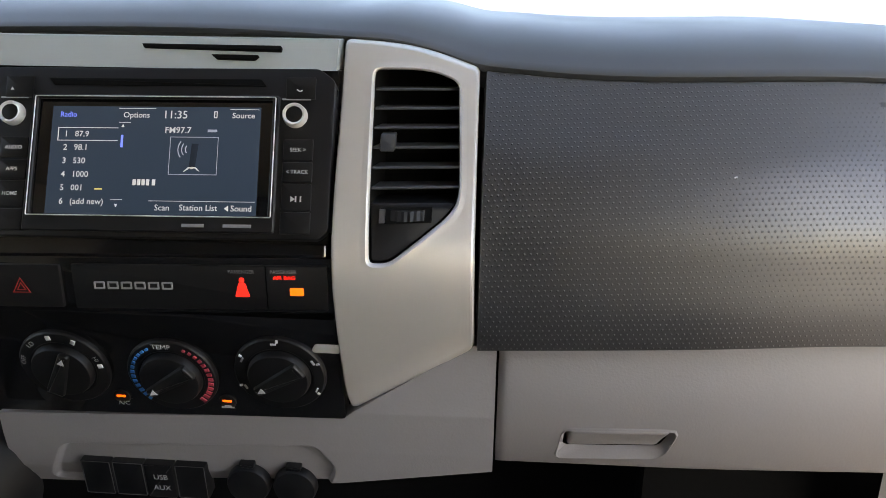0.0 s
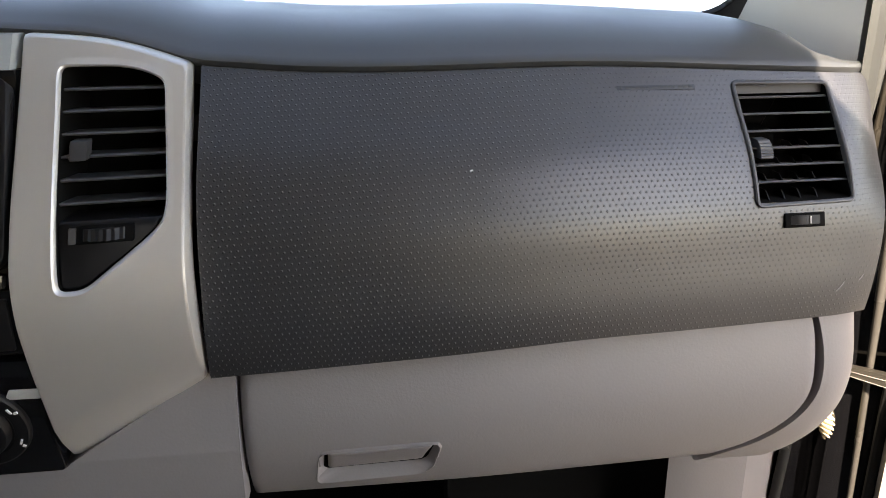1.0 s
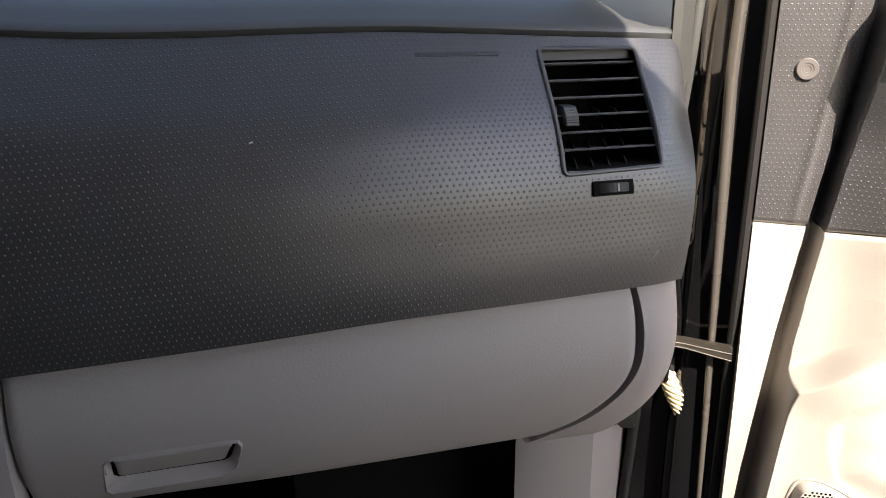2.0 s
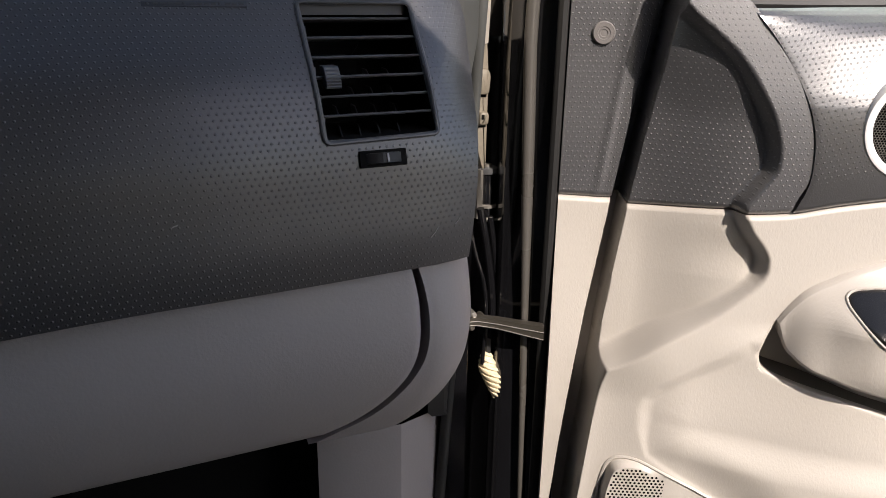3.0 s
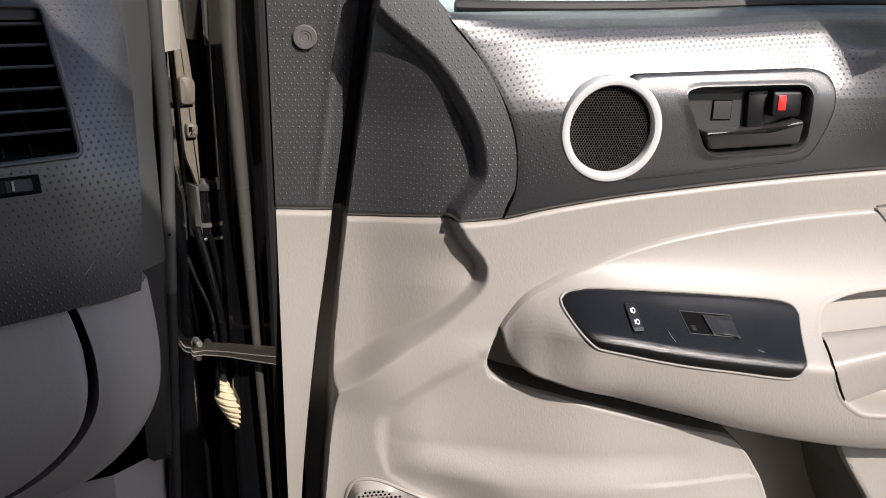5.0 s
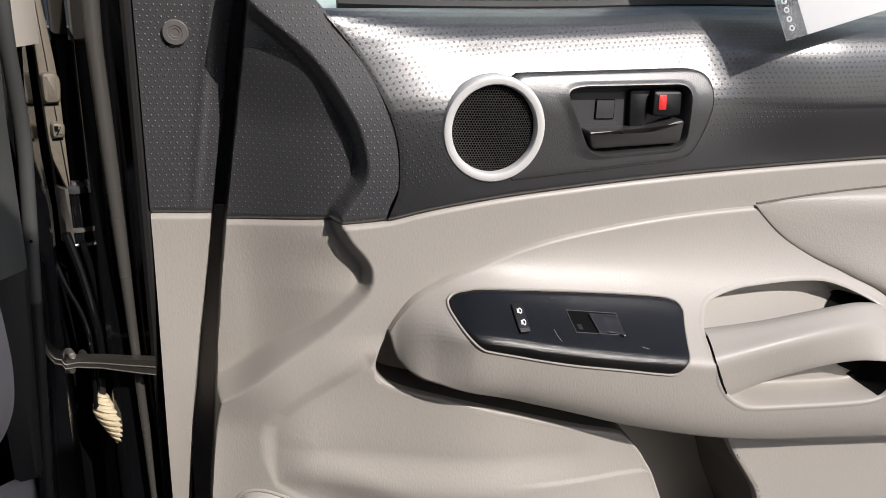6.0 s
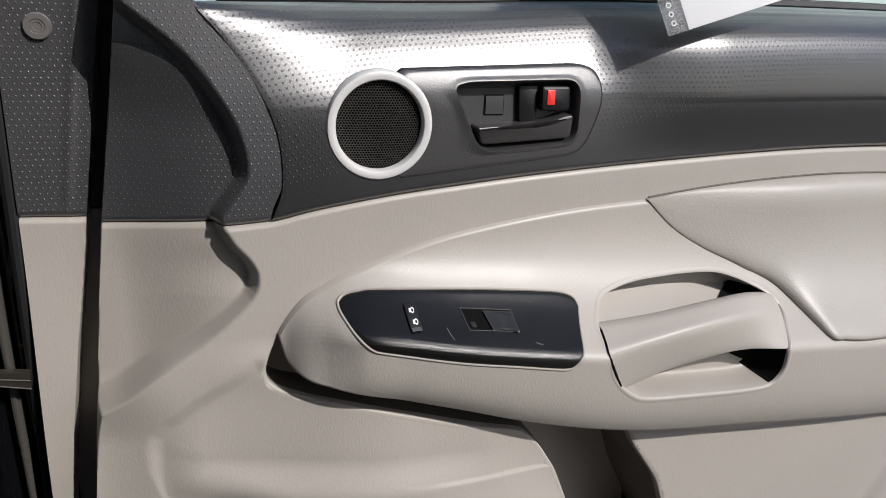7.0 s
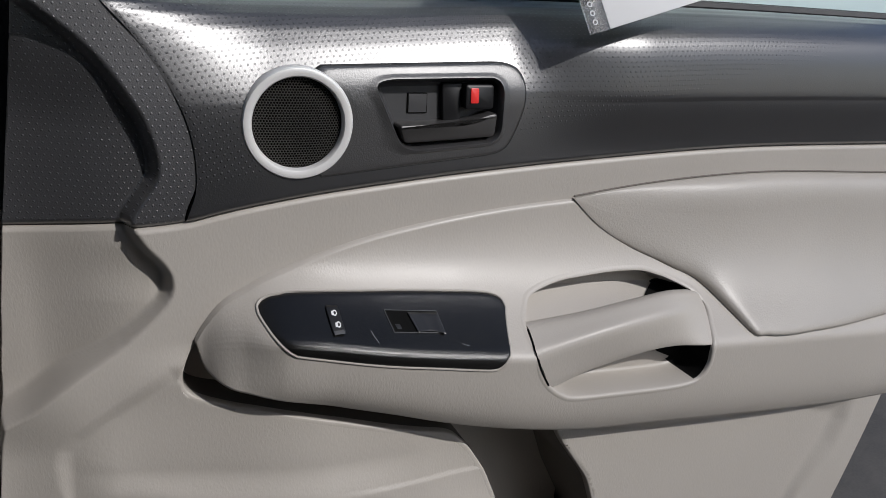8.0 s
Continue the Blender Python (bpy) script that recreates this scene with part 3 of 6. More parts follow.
part("top_cap", grid_panel(2 * MID + 0.055, -0.0795, 1.1905, 1.2105, lambda a, b: stack_y(a, b) - 0.001, 30, 12), cap_grey, stack, "grey-blue cap above the radio")
TC = place_at((0, 0.4345, 1.2), (1, 0, 0), (0, 0.53, 0.85))
part("cap_slot", plate(rounded([(-0.214, 0.0035), (-0.118, 0.0035), (-0.118, 0.0068), (-0.216, 0.0068)], 0.0006), TC, -0.004, 0.0012, 0.0003), void, stack, "dark sensor slot")
part("cap_slot", plate(rounded([(-0.162, -0.0035), (-0.136, -0.0035), (-0.133, -0.0006), (-0.166, -0.0006)], 0.0005), TC, -0.004, 0.0012, 0.0003), void, stack, "dark sensor slot")
# gloss ribs below the radio
for zz in (1.0795, 1.0825, 1.0855):
    for a0, a1 in ((-0.31, -0.262), (-0.135, -0.083)):
        RB = place_at((0, float(stack_y(0, zz)), zz), (1, 0, 0), (0, 0.2, 1))
        part("rib", plate(rect(a0, -0.0007, a1, 0.0007), RB, -0.004, -0.002, 0.0004), piano, stack)
# slim bright bars beside the radio
for za, zb in ((1.045, 1.082), (1.095, 1.178)):
    pth = [(-0.0795, float(stack_y(0, v)) - 0.001, v) for v in np.linspace(za, zb, 14)]
    part("edge_bead", tube(pth, 0.0016, 8), piano, stack, "gloss black edge bead")

# head unit
HU0 = place_at((-0.2017, 0.3976, 1.136), (1, 0.031, 0.0107), (0, 0.427, 0.904))
HU = lambda a, b, h=0.0: HU0(a * 1.0113, b, h)
radio = thing("head_unit", HU(0, 0, -0.02), "black touchscreen radio showing station presets at 11:35", "car radio")
face = rounded([(-0.1085, -0.056), (0.1165, -0.056), (0.1225, -0.050), (0.1235, 0.052), (0.1125, 0.0605), (-0.108, 0.0605), (-0.1145, 0.052), (-0.1145, -0.050)], 0.003)
body = part("body", plate(face, HU, -0.010, 0.0015, 0.0012), black, radio, "matt black fascia")
slot = rounded([(-0.066, 0.0475), (0.078, 0.0475), (0.074, 0.0525), (-0.070, 0.0525)], 0.001)
part("disc_slot", plate(slot, HU, 0, 0.0022, 0.0004), void, radio, "disc slot")
bez = rect(-0.0790, -0.0525, 0.0875, 0.0405, 0.002)
scr = rect(-0.0745, -0.0412, 0.0830, 0.0378, 0.001)
part("bezel", rim(bez, scr, HU, 0.0, 0.0045, 0.0008, 0.001), black, radio, "black screen bezel")
edge = rect(-0.0770, -0.0425, 0.0855, 0.0395, 0.0015)
part("bezel_line", rim(edge, inset(edge, 0.0007), HU, 0.003, 0.0050, 0.0002, 0.003), bright_silver, radio, "thin bright bezel outline")
part("screen_margin", plate(rect(-0.0750, -0.0416, 0.0835, 0.0382), HU, 0.0, 0.0018, 0.0001), piano, radio, "black border of the display")
screen = part("screen", plate(rect(-0.0654, -0.0412, 0.0750, 0.0328), HU, 0.0, 0.0022, 0.0001), display, radio, "lit navy display")
T, HS = 0.0056, 0.0026


def word(txt, a, b, size=T, mat=lit_white, align="LEFT", parent=screen):
    return lettering(txt, size, HU, a, b, HS, mat, parent, "lettering", align, 0.00004)


word("Radio", -0.0600, 0.0268, 0.0050, lit_blue)
word("Options", -0.0172, 0.0267, 0.0054)
word("11:35", 0.0095, 0.0270, 0.0076)
word("Source", 0.0560, 0.0268, 0.0054)
word("FM97.7", 0.0114, 0.0164, 0.0060)
for k, (no, st) in enumerate((("1", "87.9"), ("2", "98.1"), ("3", "530"), ("4", "1000"), ("5", "001"), ("6", "(add new)"))):
    b = 0.0133 - 0.0092 * k
    word(no, -0.0562, b)
    word(st, -0.0490, b)
for a0, b0, a1, b1 in ((-0.0606, 0.0176, -0.0200, 0.0180), (-0.0606, 0.0088, -0.0200, 0.0092), (-0.0606, 0.0088, -0.0601, 0.0180), (-0.0205, 0.0312, 0.0045, 0.0315),
                       (0.0545, 0.0310, 0.0738, 0.0313), (0.0035, -0.0318, 0.0740, -0.0315), (-0.0220, -0.0312, -0.0140, -0.0309), (-0.0200, 0.0215, -0.0120, 0.0218)):
    bar(a0, b0, a1, b1, HU, HS, lit_white, screen, "line")
bar(-0.0178, 0.0045, -0.0163, 0.0130, HU, HS, lit_blue, screen, "scroll_bar")
part("arrow_mark", plate([(-0.0180, 0.0185), (-0.0160, 0.0185), (-0.0170, 0.0205)], HU, 0.0015, HS, 0.0001), lit_white, screen)
part("arrow_mark", plate([(-0.0190, -0.0340), (-0.0180, -0.0362), (-0.0170, -0.0340)], HU, 0.0015, HS, 0.0001), lit_white, screen)
bar(-0.0330, -0.0245, -0.0280, -0.0235, HU, HS, material("lit_yellow_display", (0.4, 0.35, 0.1), emit=0.25, bump=0), screen, "mark")
for a in (-0.0078, -0.0048, -0.0018, 0.0012, 0.0052):
    bar(a, -0.0212, a + 0.0021, -0.0172, HU, HS, lit_white, screen, "text_bar")
bar(0.0402, 0.0155, 0.0464, 0.0172, HU, HS, lit_dim, screen, "text_bar")
part("lock_mark", rim(rect(0.0438, 0.0252, 0.0460, 0.0298), rect(0.0443, 0.0257, 0.0455, 0.0293), HU, 0.0015, HS, 0.0001, 0.0015), lit_white, screen)
word("Scan", 0.0078, -0.0363)
word("Station List", 0.0242, -0.0361)
word("Sound", 0.0582, -0.0363)
part("speaker_mark", plate([(0.0540, -0.0362), (0.0566, -0.0343), (0.0566, -0.0381)], HU, 0.0015, HS, 0.0001), lit_white, screen)
# album picture: frame, arcs and a mast
art = rect(0.0154, -0.0138, 0.0476, 0.0121)
part("picture_frame", rim(art, inset(art, 0.0005), HU, 0.002, HS, 0.0001, 0.002), lit_dim, screen)
for r in (0.004, 0.0065, 0.009):
    pth = [HU(0.0300 + r * math.cos(v), 0.0035 + r * math.sin(v), HS) for v in np.linspace(2.5, 3.8, 8)]
    part("arc", tube(pth, 0.00035, 5), lit_dim, screen)
part("mast", plate([(0.0255, -0.0118), (0.0285, -0.0085), (0.0308, -0.0100), (0.0335, -0.0085), (0.0365, -0.0118), (0.0310, -0.0085)], HU, 0.0015, HS, 0.0001), lit_white, screen)
part("mast", plate(rounded([(0.0290, -0.0085), (0.0330, -0.0085), (0.0345, 0.0075), (0.0300, 0.0075)], 0.0003), HU, 0.0015, HS - 0.0001, 0.0001), display_dark, screen)
for a0, a1 in ((0.0275, 0.0420), (0.0545, 0.0730)):
    bar(a0, -0.0492, a1, -0.0470, HU, 0.0048, grey_ink, radio, "logo_mark")


def key(name, a0, b0, a1, b1, txt="", size=0.0036):
    k = part(name, plate(rect(a0, b0, a1, b1, 0.0008), HU, 0.0, 0.0034, 0.0006), black, radio)
    if txt:
        lettering(txt, size, HU, (a0 + a1) / 2, (b0 + b1) / 2, 0.0036, white_ink, k, "lettering", "CENTER", 0.00002)
    return k


for side, names in ((1, ("", "SEEK >", "< TRACK", "", "")), (-1, ("", "AUDIO", "APPS", "HOME", ""))):
    a0, a1 = (0.0912, 0.1108) if side > 0 else (-0.0985, -0.0800)
    for (b0, b1), txt in zip(((0.0385, 0.0535), (-0.0035, 0.0108), (-0.0180, -0.0045), (-0.0370, -0.0190), (-0.0525, -0.0380)), names):
        key("key", a0, b0, a1, b1, txt)
    ac = 0.0980 if side > 0 else -0.0923
    rk = part("knob", loft([[HU(ac + r * math.cos(v), 0.0272 + r * math.sin(v), h) for v in np.linspace(0, 2 * math.pi, 36, endpoint=False)]
                           for r, h in ((0.0083, 0.0), (0.0081, 0.003), (0.0078, 0.0065), (0.0071, 0.0078), (0.0059, 0.0073), (0.0054, 0.0060))], cap1=False), bright_silver, radio, "chrome ringed volume knob")
    part("knob_cap", plate(circle(ac, 0.0272, 0.0056, 30), HU, 0.003, 0.0068, 0.0008), black, rk, "black knob centre")
    bar(ac - 0.009, 0.0378, ac + 0.010, 0.0390, HU, 0.0030, grey_ink, radio, "text_bar")
kp = 0.1005
for da in (-0.0016, 0.0016):
    bar(kp + 0.002 + da - 0.0005, -0.0313, kp + 0.002 + da + 0.0005, -0.0275, HU, 0.0037, white_ink, radio, "symbol")
part("symbol", plate([(kp - 0.003, -0.0313), (kp, -0.0294), (kp - 0.003, -0.0275)], HU, 0.003, 0.0037, 0.0001), white_ink, radio)
part("symbol", tube([HU(kp - 0.0018, 0.0450, 0.0036), HU(kp, 0.0436, 0.0036), HU(kp + 0.0018, 0.0444, 0.0036)], 0.0005, 6), white_ink, radio)
part("symbol", plate([(-0.0950, 0.0435), (-0.0925, 0.0435), (-0.0938, 0.0455)], HU, 0.003, 0.0037, 0.0001), white_ink, radio)

# hazard switch and passenger indicator strip
ST0 = place_at((-0.1925, 0.3690, 1.0545), (1, 0.031, 0.019), (0, 0.02, 1))
ST = lambda a, b, h=0.0: ST0(a + 0.1925, b, h)
strip = thing("indicator_panel", ST(-0.19, 0, -0.02), "gloss black strip with hazard switch and red passenger warning lamps", "indicator panel")
part("frame", plate(rect(-0.309, -0.0205, -0.0705, 0.0190, 0.003), ST, -0.01, -0.0012, 0.001), piano, strip)
haz = part("hazard_button", plate(rect(-0.3045, -0.0165, -0.2560, 0.0135, 0.0015), ST, -0.006, 0.0014, 0.001), black, strip, "black hazard switch")
for r, hh in ((0.0072, 0.0018), (0.0038, 0.0018)):
    tri = [(-0.2835 + r * math.cos(v), -0.0025 + r * math.sin(v)) for v in (math.radians(210), math.radians(330), math.radians(90))]
    part("triangle", rim(tri, inset(tri, 0.0010), ST, 0.001, hh, 0.0001, 0.001), dim_red, haz)
blank = part("lamp_strip", plate(rect(-0.2480, -0.0170, -0.0765, 0.0140, 0.0012), ST, -0.006, 0.0012, 0.0008), black, strip)
for k in range(6):
    a = -0.2335 + k * 0.0092
    part("emblem_bar", rim(rect(a, -0.0030, a + 0.0074, 0.0022, 0.0008), inset(rect(a, -0.0030, a + 0.0074, 0.0022, 0.0008), 0.0011), ST, 0.001, 0.0018, 0.0001, 0.001), grey_ink, blank)
lettering("PASSENGER", 0.0034, ST, -0.1335, 0.0098, 0.0015, grey_ink, blank)
lettering("PASSENGER", 0.0034, ST, -0.1055, 0.0098, 0.0015, grey_ink, blank)
lettering("AIR BAG", 0.0040, ST, -0.1050, 0.0058, 0.0015, lit_red, blank)
part("warning_lamp", plate(rounded([(-0.1385, -0.0075), (-0.1285, -0.0075), (-0.1300, -0.0030), (-0.1312, 0.0020), (-0.1358, 0.0020), (-0.1370, -0.0030)], 0.0012), ST, 0.001, 0.0018, 0.0001), lit_red, blank, "lit red seat belt lamp")
part("warning_lamp", plate(circle(-0.1335, 0.0040, 0.0018, 14), ST, 0.001, 0.0018, 0.0001), lit_red, blank)
part("warning_lamp", plate(rect(-0.1016, -0.0065, -0.0925, -0.0012, 0.0008), ST, 0.001, 0.0018, 0.0001), lit_orange, blank, "lit orange indicator")
bar(-0.1175, -0.0168, -0.1168, 0.0138, ST, 0.0014, piano, blank, "divider")

# climate controls
CL = place_at((0, 0.3905, 0.98), (1, 0, 0), (0, -0.26, 0.965))
climate = thing("climate_panel", CL(MID, 0, -0.02), "black climate control panel with three rotary knobs", "climate control")
part("panel", plate(rounded([(-0.345, -0.0480), (-0.0725, -0.0400), (-0.0725, 0.053), (-0.345, 0.053)], 0.004), CL, -0.012, 0.0008, 0.001), piano, climate)
knob_black = material("satin_black_knob", (0.010, 0.010, 0.010), 0.30, spec=0.55, bump=0.03)
for kx, kz, spin in ((-0.2757, 0.001, 66), (-0.1962, -0.0025, 214), (-0.1165, 0.0040, 214)):
    KP = place_at(CL(kx, kz, 0.0), (1, 0, 0), (0, -0.26, 0.965))
    collar = part("collar", loft([[KP(r * math.cos(v), r * math.sin(v), h) for v in np.linspace(0, 2 * math.pi, 56, endpoint=False)]
                                 for r, h in ((0.0335, 0.0), (0.0330, 0.003), (0.0318, 0.0042), (0.0245, 0.0046), (0.0238, 0.0040))], cap1=True), black, climate, "black dial ring")
    kn = part("knob", loft([[KP(r * math.cos(v), r * math.sin(v), h) for v in np.linspace(0, 2 * math.pi, 48, endpoint=False)]
                           for r, h in ((0.0228, 0.003), (0.0222, 0.0075), (0.0212, 0.0095), (0.0195, 0.0102))], cap1=True), black, climate, "black rotary knob")
    ca, sa = math.cos(math.radians(spin)), math.sin(math.radians(spin))
    KG = lambda a, b, h, KP=KP, ca=ca, sa=sa: KP(a * ca - b * sa, a * sa + b * ca, h)
    part("grip", plate(rounded([(-0.021, -0.0070), (0.0205, -0.0040), (0.0205, 0.0040), (-0.021, 0.0070)], 0.003), KG, 0.009, 0.0135, 0.003), knob_black, kn, "raised grip bar")
    part("pointer", plate([(0.0125, -0.0025), (0.0178, 0.0), (0.0125, 0.0025)], KG, 0.013, 0.0140, 0.0001), white_ink, kn)


def tick(kx, kz, r, deg, w, l, mat, h=0.0052):
    ca, sa = math.cos(math.radians(deg)), math.sin(math.radians(deg))
    fn = lambda a, b, hh: CL(kx + a * ca - b * sa, kz + a * sa + b * ca, hh)
    return part("dial_mark", plate(rect(r - l / 2, -w / 2, r + l / 2, w / 2), fn, 0.004, h, 0.0001), mat, climate)


for k in range(13):
    tick(-0.1962, -0.0025, 0.0285, 118 + k * 9.0, 0.0026, 0.0019 + 0.00015 * k, blue_ink)
    tick(-0.1962, -0.0025, 0.0285, 62 - k * 9.0, 0.0026, 0.0019 + 0.00025 * k, red_ink)
lettering("TEMP", 0.0058, CL, -0.1985, 0.0258, 0.0052, white_ink, climate)
lettering("A/C", 0.0055, CL, -0.2395, -0.0325, 0.0026, white_ink, climate)
for txt, deg in (("OFF", 165), ("LO", 130), ("HI", 22)):
    ca, sa = math.cos(math.radians(deg)), math.sin(math.radians(deg))
    ra = math.radians(deg - 90)
    fn = lambda a, b, h, ca=ca, sa=sa, ra=ra: CL(-0.2757 + 0.0285 * ca + a * math.cos(ra) - b * math.sin(ra), 0.001 + 0.0285 * sa + a * math.sin(ra) + b * math.cos(ra), h)
    lettering(txt, 0.0050, fn, 0, 0, 0.0052, white_ink, climate)
for deg in (98, 62, 8):
    tick(-0.2757, 0.001, 0.0285, deg, 0.0033, 0.0035, white_ink)
for deg in (152, 92, 28, 205, 335):
    tick(-0.1165, 0.0040, 0.0285, deg, 0.0040, 0.0013, white_ink)
    tick(-0.1165, 0.0040, 0.0310, deg - 5, 0.0015, 0.0022, white_ink)
for a in (-0.2405, -0.1600):
    part("button", plate(circle(a, -0.0270, 0.0065, 24), CL, 0, 0.0022, 0.001), black, climate)
    part("button_lamp", plate(rect(a - 0.0034, -0.0268, a + 0.0034, -0.0248, 0.0005), CL, 0.001, 0.0026, 0.0002), lit_orange, climate, "lit orange lamp")
bar(-0.1650, -0.0325, -0.1550, -0.0312, CL, 0.0027, white_ink, climate, "symbol")
bar(-0.1625, -0.0312, -0.1575, -0.0300, CL, 0.0027, white_ink, climate, "symbol")
part("bright_tab", plate(rounded([(-0.093, 0.024), (-0.0725, 0.024), (-0.0725, 0.0315), (-0.089, 0.0315)], 0.001), CL, 0, 0.0016, 0.0004), bright_silver, climate, "bright metal edge")

# grey lower console panel with switch blanks and power outlets
lower = thing("lower_console", (MID, 0.42, 0.86), "grey lower console panel with switch blanks and power outlets", "console")
REC = rounded([(-0.318, 0.865), (-0.300, 0.9035), (-0.098, 0.9135), (-0.083, 0.892), (-0.095, 0.865)], 0.008)
a, b = np.linspace(-0.345, 0.0365, 380), np.linspace(0, 1, 110)
zl = np.interp(a, (-0.345, -0.30, -0.10, 0.0365), (0.860, 0.861, 0.8765, 0.8965))
zh = np.interp(a, (-0.345, -0.0735, -0.0690, 0.0190, 0.0365), (0.9305, 0.9415, 0.9455, 0.9988, 0.9970))
X, Z = a[:, None] + 0 * b[None], lerp(zl[:, None], zh[:, None], b[None])
d = distance(REC, X, Z)
base = np.interp(Z, (0.85, 0.88, 0.91, 0.945, 1.0), (0.425, 0.409, 0.4045, 0.402, 0.411)) + np.clip(X + 0.08, 0, 1) * 0.03
Y = base + 0.006 * smooth(0.0015, -0.0025, d)
part("panel", sheet(np.stack([X, Y, Z], -1), skirt=np.array((0, 0.02, 0))), grey_trim, lower)
LS = place_at((-0.004, 0.4150, 0.8695), (1, 0, 0), (0, -0.12, 1))
for a0, a1 in ((-0.2845, -0.2600), (-0.2590, -0.2335), (-0.2085, -0.1835)):
    part("switch_blank", plate(rect(a0, -0.0135, a1, 0.0195, 0.001), LS, -0.008, 0.0050, 0.0008), black, lower, "black blanking plate")
    part("plate_outline", rim(rect(a0 + 0.0006, -0.0130, a1 - 0.0006, 0.0189, 0.001), inset(rect(a0 + 0.0006, -0.0130, a1 - 0.0006, 0.0189, 0.001), 0.0005), LS, 0.004, 0.0054, 0.0001, 0.004), slat_grey, lower, "pale plate edge")
usb = part("usb_port", plate(rect(-0.2330, -0.0135, -0.2095, 0.0195, 0.001), LS, -0.008, 0.0060, 0.001), black, lower, "black media port cover")
lettering("USB", 0.0068, LS, -0.2200, 0.0075, 0.0064, white_ink, usb)
lettering("AUX", 0.0068, LS, -0.2200, -0.0030, 0.0064, white_ink, usb)
for a in (-0.1500, -0.1130):
    ring = part("power_outlet", loft([[LS(a + r * math.cos(v), 0.004 + r * math.sin(v), h) for v in np.linspace(0, 2 * math.pi, 40, endpoint=False)]
                                     for r, h in ((0.0175, 0.0), (0.0172, 0.005), (0.0160, 0.0075), (0.0145, 0.0080), (0.0, 0.0085))]), black, lower, "capped black power outlet")
    part("pull_tab", plate(rect(a - 0.006, 0.0205, a + 0.006, 0.0245, 0.001), LS, 0.0, 0.006, 0.001), black, ring)
# steering column side at the cab's middle
tagged(part("column_cover", tube([(-0.41, 0.32, 0.845), (-0.40, 0.37, 0.855), (-0.39, 0.43, 0.865)], [0.050, 0.056, 0.06], 24), black), "black steering column cover beside the console", "column cover")

# silver vent trims
TRIM = [(-0.0762, 1.2108), (-0.0740, 1.0855), (-0.0700, 0.9450), (0.0200, 0.9968), (0.0172, 1.1915), (-0.0177, 1.2033), (-0.0415, 1.2082)]
CV = [(-0.0548, 1.1914), (-0.0500, 1.0720), (-0.0370, 1.0715), (0.0045, 1.1030), (0.0080, 1.1150), (0.0040, 1.1830), (-0.0165, 1.1912)]


